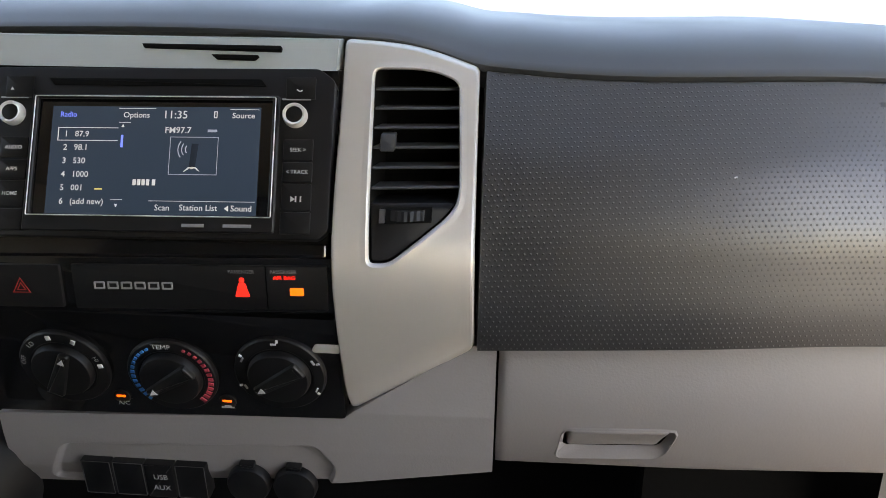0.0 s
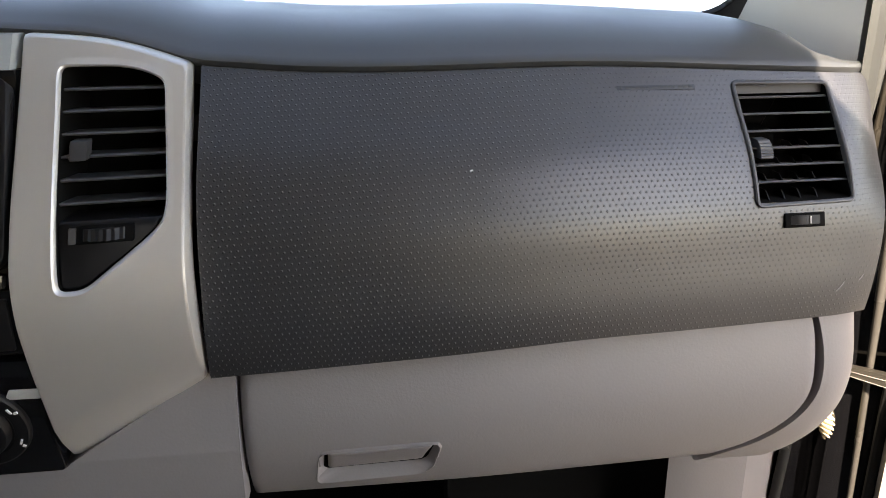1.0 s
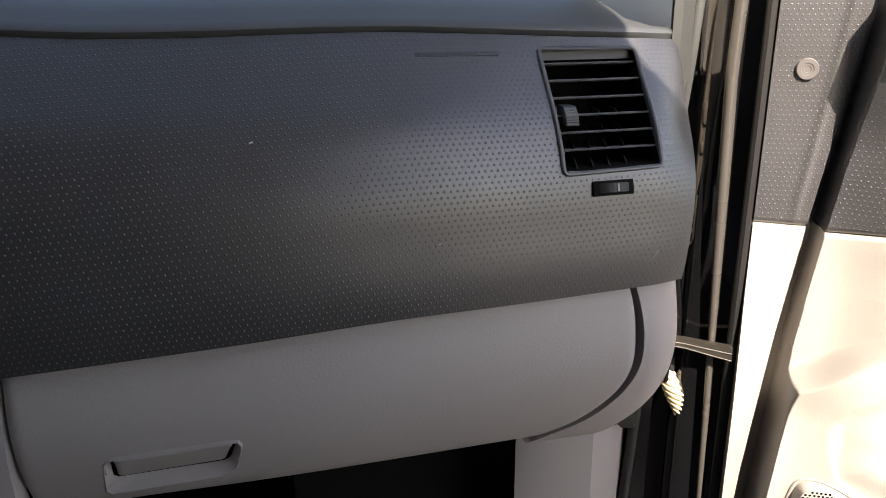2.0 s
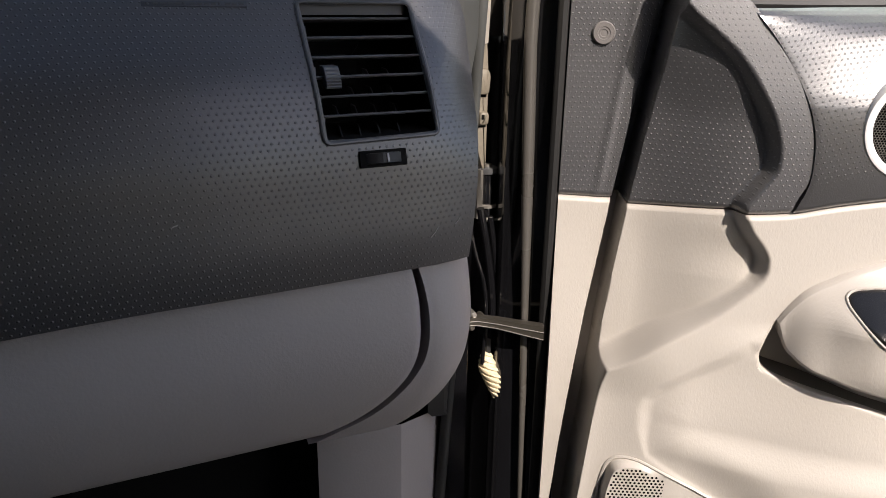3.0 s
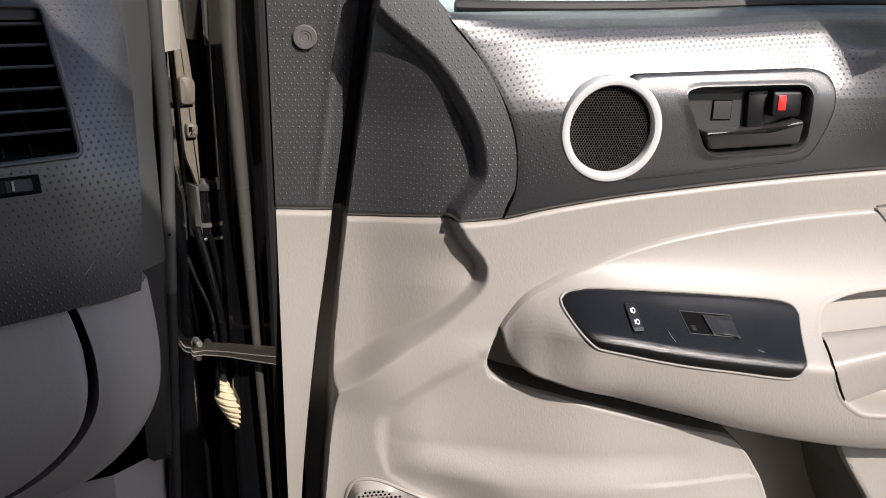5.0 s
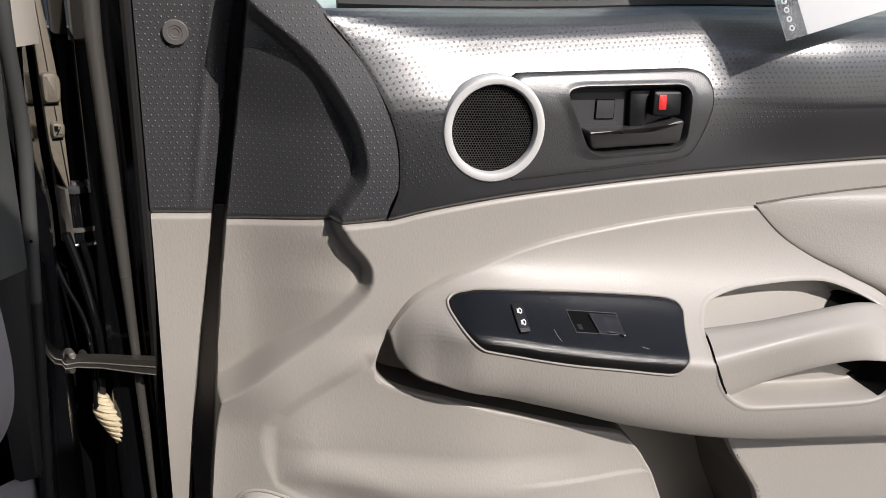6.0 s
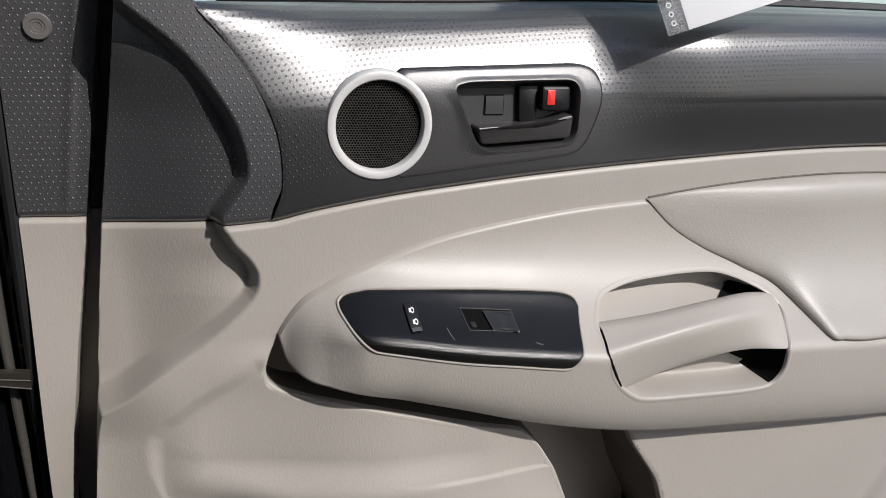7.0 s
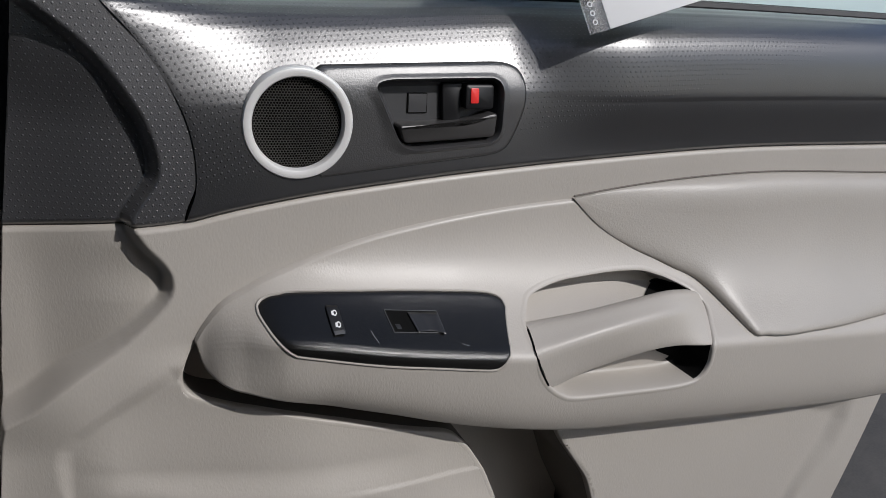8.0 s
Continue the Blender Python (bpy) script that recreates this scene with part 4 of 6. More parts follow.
def vent_trim(flip):
    sx = (lambda a: 2 * MID - 0.024 - a) if flip else (lambda a: a)
    T3 = lambda a, b, h=0.0: (sx(a), float(trim_y(a, b)) - h, b)
    c = np.array((-0.024, 1.135))
    outer = polar(rounded(TRIM, [0.004, 0.02, 0.006, 0.006, 0.004, 0.02, 0.02], 5), c, 260)
    inner = polar(rounded(CV, [0.005, 0.004, 0.006, 0.012, 0.012, 0.006, 0.02], 5), c, 260)
    trim = thing("vent_trim", T3(-0.02, 1.10, -0.02), "satin silver vent surround with a tapered lower end", "vent trim", group="silver trims beside the radio")
    loops = [[T3(a, b, -0.022) for a, b in outer], [T3(a, b, -0.002) for a, b in outer], [T3(a, b, -0.0004) for a, b in inset(outer, 0.0008)]]
    o, i = np.array(inset(outer, 0.002)), np.array(inset(inner, -0.0048))
    for f in np.linspace(0, 1, 44):
        loops.append([T3(a, b, 0.0) for a, b in lerp(o, i, f)])
    loops += [[T3(a, b, 0.0003) for a, b in inset(inner, -0.0028)], [T3(a, b, 0.0004) for a, b in inset(inner, -0.0014)], [T3(a, b, -0.0006) for a, b in inset(inner, -0.0003)], [T3(a, b, -0.003) for a, b in inset(inner, 0.0004)]]
    part("surround", loft(loops), silver, trim)
    part("duct", loft([[T3(a, b, -0.0026) for a, b in inset(inner, 0.0003)], [T3(a, b, -0.012) for a, b in inset(inner, 0.0010)], [T3(a, b, -0.045) for a, b in inset(inner, 0.004)]], cap1=True), void, trim, "dark air duct")
    # lower blank plate with the thumbwheel
    zed = 1.1085
    low = [q for q in inset(inner, 0.0012) if q[1] < zed]
    low = sorted(low, key=lambda q: math.atan2(q[1] - 1.095, q[0] + 0.028))
    V2 = lambda a, b, h=0.0: T3(a, b, h)
    part("lower_plate", loft([[V2(a, b, -0.030) for a, b in low], [V2(a, b, -0.0055) for a, b in low], [V2(a, b, -0.0050) for a, b in inset(low, 0.0008)]], cap1=True), black, trim, "black lower plate")
    slot = rect(-0.0440, 1.0965, -0.0100, 1.1060, 0.001)
    part("wheel_slot", loft([[T3(a, b, -0.0052) for a, b in slot], [T3(a, b, -0.0035) for a, b in slot], [T3(a, b, -0.0032) for a, b in inset(slot, 0.0007)]], cap1=True), void, trim)
    wheel = []
    for k in range(13):
        a = -0.0385 + 0.0250 * k / 12
        hh = -0.0012 + 0.0035 * math.sin(math.pi * k / 12) + (0.0006 if k % 2 else 0)
        wheel.append([T3(a, 1.0978, -0.008), T3(a, 1.0982, hh - 0.003), T3(a, 1.1043, hh - 0.003), T3(a, 1.1047, -0.008)])
    part("thumbwheel", loft(wheel, closed=True, cap0=True, cap1=True), black, trim, "ribbed black thumbwheel", sharp=15)
    part("wheel_tab", loft([[T3(a, b, -0.004) for a, b in rect(-0.0445, 1.0970, -0.0405, 1.1055, 0.0006)], [T3(a, b, -0.0015) for a, b in rect(-0.0443, 1.0972, -0.0407, 1.1053, 0.0006)]], cap1=True), slat_grey, trim, "grey end stop")
    for k in range(6):
        zz = 1.1170 + k * 0.0122
        a0, a1 = -0.0520 + (zz - 1.12) * -0.03, 0.0065 - max(0, zz - 1.12) * 0.05
        edge = []
        for a in np.linspace(a0, a1, 8):
            f = float(trim_y(a, zz))
            edge.append([(sx(a), f + 0.0075, zz - 0.0010), (sx(a), f + 0.0068, zz), (sx(a), f + 0.0075, zz + 0.0008), (sx(a), f + 0.030, zz - 0.0005), (sx(a), f + 0.030, zz - 0.0017)])
        part("slat", loft(edge, cap0=True, cap1=True), slat_grey, trim)
    part("slat_tab", plate(rect(-0.0475, 1.1395, -0.0375, 1.1505, 0.0015), lambda a, b, h: T3(a, b, h), -0.012, -0.0035, 0.001), smooth_dark, trim, "ribbed slat adjuster")
    return trim


vent_trim(False)
vent_trim(True)

# outer dash vent
VP = lambda a, b, h=0.0: Vector((0.4215 + a, float(pad_y(0.4215 + a, 1.1357 + b * 0.873)) - 0.0004 - h, 1.1357 + b * 0.873))
vent = thing("dash_vent", VP(0, 0, -0.02), "black slatted air vent with raised frame in the dash pad", "air vent")
vo = rounded([(-0.0390, 0.0456), (-0.0350, -0.0460), (0.0400, -0.0440), (0.0370, 0.0446)], 0.006, 5)
vi = inset(vo, 0.0030)
vo_ = [tuple(lerp(np.array(vo[k]), np.array(vo[(k + 1) % len(vo)]), f)) for k in range(len(vo)) for f in np.linspace(0, 1, max(1, int(math.dist(vo[k], vo[(k + 1) % len(vo)]) / 0.006)), endpoint=False)]
part("frame", rim(vo_, inset(vo_, 0.0030), VP, -0.006, 0.0020, 0.0010, -0.008), slat_grey, vent)
part("duct", loft([[VP(a, b, 0.0) for a, b in vi], [VP(a, b, -0.05) for a, b in inset(vi, 0.002)]], cap1=True), void, vent, "dark air duct")
for k in range(6):
    b = 0.0324 - k * 0.01213
    a0 = -0.0362 + (0.0456 - b) * 0.044
    a1 = 0.0342 + (0.0456 - b) * 0.033
    part("slat", loft([[VP(a, b - 0.0009, -0.0035), VP(a, b, -0.0026), VP(a, b + 0.0008, -0.0035), VP(a, b - 0.0028, -0.024), VP(a, b - 0.0040, -0.024)] for a in np.linspace(a0, a1, 8)], cap0=True, cap1=True), slat_grey, vent)
# short guide vanes standing on the lower slats and on the frame
for base, tall, first in ((-0.0040, 0.0028, 2), (-0.0161, 0.0036, 1), (-0.0283, 0.0044, 0), (-0.0418, 0.0058, 0)):
    for a in (-0.0214, -0.0096, 0.0025, 0.0155)[first:]:
        a += (-0.042 - base) * 0.045
        part("vane", loft([[VP(a + k, base + b, h) for b, h in ((-0.0008, -0.0060), (tall, -0.0110), (tall, -0.020), (-0.0008, -0.020))] for k in (-0.0004, 0.0004)], cap0=True, cap1=True), black, vent)
part("upper_lip", loft([[VP(a, 0.0420, -0.0030), VP(a, 0.0345, -0.0075), VP(a, 0.0345, -0.012), VP(a, 0.0425, -0.012)] for a in np.linspace(-0.0355, 0.0338, 8)], cap0=True, cap1=True), smooth_dark, vent, "slanted upper edge of the duct")
tab_rows = []
for k in range(15):
    b = -0.0108 + 0.0136 * k / 14
    hh = 0.0004 + 0.0022 * math.sin(math.pi * k / 14) + (0.0006 if k % 2 else 0.0)
    tab_rows.append([VP(-0.0285, b, -0.010), VP(-0.0285, b, hh), VP(-0.0195, b, hh), VP(-0.0195, b, -0.010)])
part("slat_tab", loft(tab_rows, cap0=True, cap1=True), slat_grey, vent, "ribbed slat adjuster", sharp=15)
WPY = float(pad_y(0.424, 1.0865)) - 0.001
WP = place_at((0.4225, WPY, 1.0865), (1, 0.075, 0), (0, 0.28, 0.96))
wheel = thing("vent_thumbwheel", WP(0, 0, 0), "black ribbed thumbwheel in a slot below the vent", "thumbwheel")
part("slot", plate(rect(-0.0150, -0.0050, 0.0150, 0.0050, 0.0008), WP, -0.004, 0.0010, 0.0006), void, wheel)
ww = []
for k in range(17):
    a = -0.0115 + 0.0230 * k / 16
    hh = 0.0008 + 0.0030 * math.sin(math.pi * k / 16) + (0.00015 if k % 2 else 0)
    ww.append([WP(a, -0.0036, -0.002), WP(a, -0.0030, hh), WP(a, 0.0030, hh), WP(a, 0.0036, -0.002)])
part("wheel", loft(ww, cap0=True, cap1=True), black, wheel, sharp=15)
bar(0.0010, -0.0026, 0.0022, 0.0026, WP, 0.0046, grey_ink, wheel, "marker")

# kick panel below the dash end
kick = part("kick_panel", loft([[(0.400, 0.548, h), (0.420, 0.540, h), (0.470, 0.535, h), (0.505, 0.555, h - 0.006), (0.5205, 0.572, h - 0.012), (0.5205, 0.62, h - 0.012)] for h in (0.45, 0.60, 0.80, 0.826, 0.830)], closed=False), grey_trim)
tagged(kick, "grey plastic kick panel under the dash end", "kick panel", kind="structure")

# right windscreen pillar trim
pl = []
for f in np.linspace(0, 1, 20):
    ahead, behind = Vector((-0.035, -0.52, 0)) * f, Vector((-0.01, -0.30, 0)) * max(0.0, f - 0.22) / 0.78
    h = 1.14 + 0.54 * f
    pl.append([Vector((a, b, h)) + behind.lerp(ahead, k) for a, b, k in ((0.545, 0.86, 1), (0.532, 0.80, 1), (0.523, 0.70, 0.7), (0.515, 0.60, 0.35), (0.507, 0.54, 0.1), (0.506, 0.522, 0), (0.512, 0.524, 0), (0.535, 0.548, 0), (0.560, 0.58, 0.1), (0.590, 0.86, 1))])
tagged(part("pillar_trim", loft(pl, closed=True, cap0=True, cap1=True), pillar_beige, sharp=60), "beige moulded windscreen pillar trim", "pillar trim", kind="structure")

# ---- open front door: u along the door from its hinge edge, z up, w into the cab ----
arm_top = curve((0.181, 0.1875, 0.191, 0.1995, 0.2268, 0.2601, 0.3123, 0.3678, 0.4379, 0.5034, 0.60, 1.02), (0.930, 0.9372, 0.9440, 0.9565, 0.9755, 0.9885, 1.0032, 1.0126, 1.0202, 1.0241, 1.028, 1.030))
arm_low = curve((0.181, 0.1875, 0.1916, 0.1984, 0.2059, 0.2236, 0.2347, 0.2835, 0.3238, 0.3715, 0.4626, 0.6129, 0.9124, 1.02), (0.9290, 0.9340, 0.9200, 0.9118, 0.9075, 0.9025, 0.8990, 0.8850, 0.8735, 0.8587, 0.8365, 0.8177, 0.7831, 0.772))
arm_ridge = curve((0.1875, 0.20, 0.22, 0.2398, 0.27, 0.2912, 0.3131, 0.358, 0.4055, 0.4229, 0.60, 0.80, 1.02), (0.9355, 0.9425, 0.9480, 0.9480, 0.9440, 0.9400, 0.9360, 0.9290, 0.9225, 0.9200, 0.9062, 0.8877, 0.862))
arm_out = curve((0.1875, 0.191, 0.20, 0.22, 0.24, 0.28, 0.32, 0.41, 0.60, 0.80, 1.02), (0.0665, 0.072, 0.086, 0.101, 0.110, 0.1165, 0.1205, 0.1265, 0.126, 0.118, 0.10))
arm_bow = curve((0.183, 0.23, 0.30, 0.43, 1.02), (1.0, 1.1, 1.8, 2.6, 2.6))


def arm_raw(u, z):
    top, mid, low, out = arm_top(u), arm_ridge(u), arm_low(u), arm_out(u)
    f = np.clip((top - z) / np.maximum(top - mid, 1e-4), 0, 1)
    g = np.clip((mid - z) / np.maximum(mid - low, 1e-4), 0, 1)
    base = 0.0595 + main_u(u)
    under = smooth(0.190, 0.285, u)
    tuck = (0.004 * g + 0.012 * g**5) * under
    w = base + (out - base) * f ** arm_bow(u)
    s = np.clip((top - z) / np.maximum(top - low, 1e-4), 0, 1)
    return lerp(w, base + (out - base) * s ** 0.75, smooth(0.245, 0.185, u)) - tuck


def arm_w(u, z):
    """How far the armrest stands into the cab, its ridge rounded."""
    r = 0.0036 + 0.0006 * smooth(0.43, 0.60, u) + 0.0015 * smooth(0.245, 0.20, u)
    return sum(k * arm_raw(u, z + r * d) for d, k in ((-1.5, 1), (-0.75, 2), (0.0, 2), (0.75, 2), (1.5, 1))) / 8


RECESS = [(-0.1, 1.30), (0.070, 1.30)] + spline([(0.078, 1.186), (0.0884, 1.1736), (0.0990, 1.1636), (0.1114, 1.1542), (0.1272, 1.1413), (0.1391, 1.1279), (0.1483, 1.1136), (0.1571, 1.0982), (0.1625, 1.0843), (0.1658, 1.0693), (0.1655, 1.0578), (0.1600, 1.0476), (0.1530, 1.0375), (0.1475, 1.0260),
                                                  (0.1555, 1.008), (0.1665, 0.994), (0.1715, 0.982), (0.1670, 0.966), (0.1390, 0.9385), (0.1035, 0.9145), (0.0755, 0.8930), (0.0570, 0.8820)], 4) + [(0.0535, 0.866), (0.0430, 0.789), (0.030, 0.70), (0.02, 0.45), (-0.1, 0.45)]
FLANGE = [(-0.1, 1.30), (0.103, 1.30), (0.0835, 1.150), (0.0650, 1.020), (0.0520, 0.915), (0.0385, 0.776), (0.015, 0.45), (-0.1, 0.45)]
BULGE = [(0.169, 0.917), (0.147, 0.901), (0.124, 0.887), (0.102, 0.8705), (0.0925, 0.8585), (0.0895, 0.8460), (0.0910, 0.828), (0.100, 0.803), (0.13, 0.785), (0.19, 0.752), (0.25, 0.722), (0.45, 0.640), (0.50, 0.640), (0.4600, 0.737), (0.4400, 0.7654), (0.405, 0.811), (0.37, 0.90), (0.25, 0.92)]
MOUTH = [(0.1795, 0.9200), (0.1764, 0.9080), (0.1775, 0.8985), (0.1825, 0.8935), (0.1899, 0.8897), (0.2112, 0.8834), (0.2280, 0.8800), (0.2583, 0.8725), (0.2870, 0.8645), (0.3310, 0.8496), (0.3800, 0.8345), (0.3900, 0.8310), (0.4077, 0.8137), (0.4243, 0.7876), (0.4352, 0.7618), (0.4450, 0.7371), (0.475, 0.64), (0.590, 0.64), (0.5510, 0.7142), (0.5350, 0.7573), (0.5040, 0.8000), (0.475, 0.850),
         (0.40, 0.895), (0.30, 0.935), (0.225, 0.955), (0.1930, 0.942), (0.1870, 0.934)]
INSET = [(0.48, 0.828), (0.602, 0.8065), (0.788, 0.7945), (0.866, 0.7900), (0.878, 0.7860), (0.878, 0.760), (0.868, 0.730), (0.830, 0.674), (0.70, 0.45), (0.49, 0.45)]
main_z = curve((0.45, 0.78, 0.86, 0.95, 1.02, 1.06, 1.10, 1.14, 1.30), (0.050, 0.058, 0.056, 0.055, 0.056, 0.058, 0.0565, 0.051, 0.02))
main_u = curve((-0.1, 0.15, 0.22, 0.30, 0.44, 0.51, 1.05), (0.0, 0.006, 0.006, 0.003, -0.002, -0.003, -0.003))


def door_w(u, z):
    """How far the door's trim stands into the cab."""
    w = main_z(z) + main_u(u)
    w = w - 0.016 * smooth(0.13, 0.05, u) * smooth(0.92, 0.85, z)
    pocket = 0.026 * smooth(0.115, 0.285, u) * smooth(0.935, 0.900, z)
    right = smooth(0.43, 0.50, u) * smooth(0.95, 0.86, z)
    w = w + 0.039 * right
    edge = distance(BULGE, u, z)
    w = w + (0.004 * smooth(0.90, 0.83, z) + 0.003 * smooth(0.795, 0.755, z)) * smooth(0.004, -0.045, edge) * (1 - right) + pocket * (1 - right)
    brow = 0.8225 - 0.055 * (u - 0.107)
    under = smooth(brow + 0.016, brow - 0.016, z)
    w = w - (0.0042 * (1 - under) + 0.0016 * under) * smooth(0.003, -0.012 + 0.009 * under, edge) * smooth(0.30, 0.17, u) * (1 - right)
    w = w + 0.0070 * under * smooth(-0.004, -0.050, edge) * smooth(0.40, 0.30, u) * (1 - right)
    w = w + 0.0016 * smooth(0.0008, -0.0008, z - 0.8002 + 0.08 * (u - 0.321)) * smooth(0.27, 0.34, u) * (1 - right)
    w = w - 0.007 * smooth(0.004, -0.010 - 0.012 * smooth(0.80, 0.86, u), distance(INSET, u, z))
    soft = 0.0045
    shelf = np.clip(0.014 + 0.20 * (u - 0.06), 0.010, 0.034) + 0.016 * smooth(0.90, 0.82, z) + 0.015 * smooth(0.965, 1.01, z) * smooth(0.07, 0.15, u)
    shelf = shelf + 0.009 * smooth(1.085, 1.15, z) * smooth(0.06, 0.10, u)
    shelf = lerp(shelf, w, 0.50 * smooth(1.010, 0.962, z) * smooth(0.080, 0.160, u))
    w = lerp(shelf, w, smooth(-1, 1, distance(RECESS, u, z) / soft))
    wide = 0.0035 + 0.0025 * smooth(0.98, 0.84, z)
    w = lerp(-0.002 + 0.014 * smooth(1.0, 0.80, z), w, smooth(-1, 1, (distance(FLANGE, u, z) - 0.0005) / wide))
    d = distance(FLANGE, u, z)
    low = smooth(1.02, 0.80, z)
    w = lerp(w, np.minimum(w, -0.024), smooth(-0.0052, -0.0036, d + 0.005 * low) * smooth(0.0058, 0.0042, d - 0.003 * low))
    ridge = (u - (0.047 + 0.13 * (z - 1.02))) / 0.004
    w = w + 0.0011 * np.exp(-ridge * ridge) * smooth(1.0, 1.04, z)
    return lerp(-0.03, w, smooth(-0.0045, 0.0008, distance(MOUTH, u, z)))

HINGE = Vector((0.60, 0.55, 0.0))
TURN_OUT = radians(25)
ALONG = Vector((math.cos(TURN_OUT), -math.sin(TURN_OUT), 0))
INTO = Vector((-math.sin(TURN_OUT), -math.cos(TURN_OUT), 0))
DP = lambda u, z, w=0.0: HINGE + ALONG * u + INTO * w + Vector((0, 0, z))


def door_points(u, z, w):
    a, n_, o_ = np.array(ALONG), np.array(INTO), np.array(HINGE)
    return o_ + u[..., None] * a + w[..., None] * n_ + z[..., None] * np.array((0, 0, 1.0))


back = -np.array(INTO)
door = thing("truck_door", DP(0.45, 0.45, -0.06), "wide open front door with charcoal and stone grey trim", "car door")

zb = curve((0.0, 0.015, 0.06, 0.143, 0.1895, 0.2123, 0.2519, 0.3378, 0.4344, 0.5443, 0.6708, 0.8761, 1.05), (1.0180, 1.0178, 1.0165, 1.0225, 1.0262, 1.0312, 1.0376, 1.0468, 1.0542, 1.0606, 1.0657, 1.0655, 1.064))
arch = curve((1.02, 1.0269, 1.0458, 1.0693, 1.0959, 1.125, 1.1488, 1.1681, 1.20, 1.25, 1.30), (0.184, 0.1857, 0.192, 0.1929, 0.1886, 0.176, 0.1606, 0.1442, 0.113, 0.055, 0.02))
end_u = lambda z: 0.944 - np.clip(0.85 - z, 0, 1) * 0.285

# lower trim, from the split line down
us = np.concatenate([np.linspace(0.0150, 0.078, 110), np.linspace(0.079, 0.20, 100), np.linspace(0.202, 0.60, 170), np.linspace(0.604, 1.0, 60)])
vs = np.concatenate([np.linspace(0, 0.55, 190), np.linspace(0.56, 1, 50)])
flange_u = lambda h: np.interp(h, (0.45, 0.776, 0.915, 1.02, 1.15, 1.30), (0.0150, 0.0385, 0.0520, 0.0650, 0.0835, 0.1030))
u = us[:, None] + 0 * vs[None]
z = lerp(zb(u) - 0.0012, 0.48, vs[None])
u = np.where(u < 0.0625, 0.015 + (u - 0.015) / 0.0475 * (flange_u(z) - 0.015), np.where(u < 0.2, flange_u(z) + (u - 0.0625) / 0.1375 * (0.2 - flange_u(z)), u))
u = np.where(u > 0.8, lerp(0.8, end_u(z), (u - 0.8) / 0.2), u)
tw = door_w(u, z) - 0.0030 * smooth(0.0035, 0.0, zb(u) - 0.0012 - z)
cu, cz = (u[:-1, :-1] + u[1:, 1:]) / 2, (z[:-1, :-1] + z[1:, 1:]) / 2
deep = distance(MOUTH, cu, cz) < 0.0011
part("lower_trim", sheet(door_points(u, z, tw), skirt=back * 0.02, hole=deep), beige, door, "stone grey moulded lower trim", sharp=70)

# dark brown colour that stands for the shade inside the map pocket
pocket_shade = material("brown_grey_pocket_shade", (0.12, 0.108, 0.094), 0.7, bump=0.2)
ml = []
for k in range(len(MOUTH)):
    p0, p1 = np.array(MOUTH[k]), np.array(MOUTH[(k + 1) % len(MOUTH)])
    ml += [tuple(lerp(p0, p1, f)) for f in np.linspace(0, 1, max(2, int(np.linalg.norm(p1 - p0) / 0.004)), endpoint=False)]
for _ in range(3):
    q = np.array(ml)
    ml = [tuple(v) for v in (np.roll(q, 1, 0) + 2 * q + np.roll(q, -1, 0)) / 4]
lipw = [float(door_w(np.float64(a), np.float64(b))) for a, b in inset(ml, -0.0045)]
lip = [[DP(a, b, w_ + h) for (a, b), w_ in zip(inset(ml, k), lipw)] for k, h in ((-0.0065, -0.0004), (-0.0035, -0.0001), (-0.0006, -0.0001), (0.0003, -0.0006), (0.0007, -0.0018), (0.0009, -0.0040), (0.0010, -0.009))]
part("pocket_lip", loft(lip), beige, door, "rounded edge of the map pocket", sharp=60)
part("pocket_liner", loft([[DP(a, b, w_ - 0.0070) for (a, b), w_ in zip(inset(ml, 0.0014), lipw)], [DP(a, b, -0.035) for a, b in inset(ml, 0.0016)]], cap1=True), pocket_shade, door, "inside of the map pocket, coloured dark for shade")

pu, pv = np.meshgrid(np.linspace(0.170, 0.575, 50), np.linspace(0.64, 0.955, 40), indexing="ij")
near = 0.026 * smooth(0.205, 0.27, pu) * smooth(0.43, 0.36, pu)
part("pocket_back", sheet(door_points(pu, pv, 0.034 + near - (0.050 + near) * smooth(0.36, 0.50, pu) * smooth(0.90, 0.80, pv))), beige, door, "shaded back of the pocket mouth")

# dark insert in front of the arch
vs = np.linspace(0, 1, 170)
hs = np.concatenate([np.linspace(0, 0.52, 150), np.linspace(0.525, 1, 80)])
z = lerp(1.0185, 1.28, vs[None]) + 0 * hs[:, None]
u0 = 0.0150
u = np.where(hs[:, None] < 0.4, lerp(u0, flange_u(z), hs[:, None] / 0.4), lerp(flange_u(z), arch(z), (hs[:, None] - 0.4) / 0.6))
z = np.maximum(z, 0) + (zb(u) - 1.0185) * (1 - smooth(1.02, 1.07, z))
w = door_w(u, z) + 0.0006 - 0.0025 * smooth(0.0030, 0.0, z - zb(u))
cells = door_points(u, z, w)
part("front_insert", sheet(cells, skirt=back * 0.012), door_dark, door, "dotted charcoal front insert with a moulded step", sharp=70, uv=np.stack([u, z - 1.0], -1))

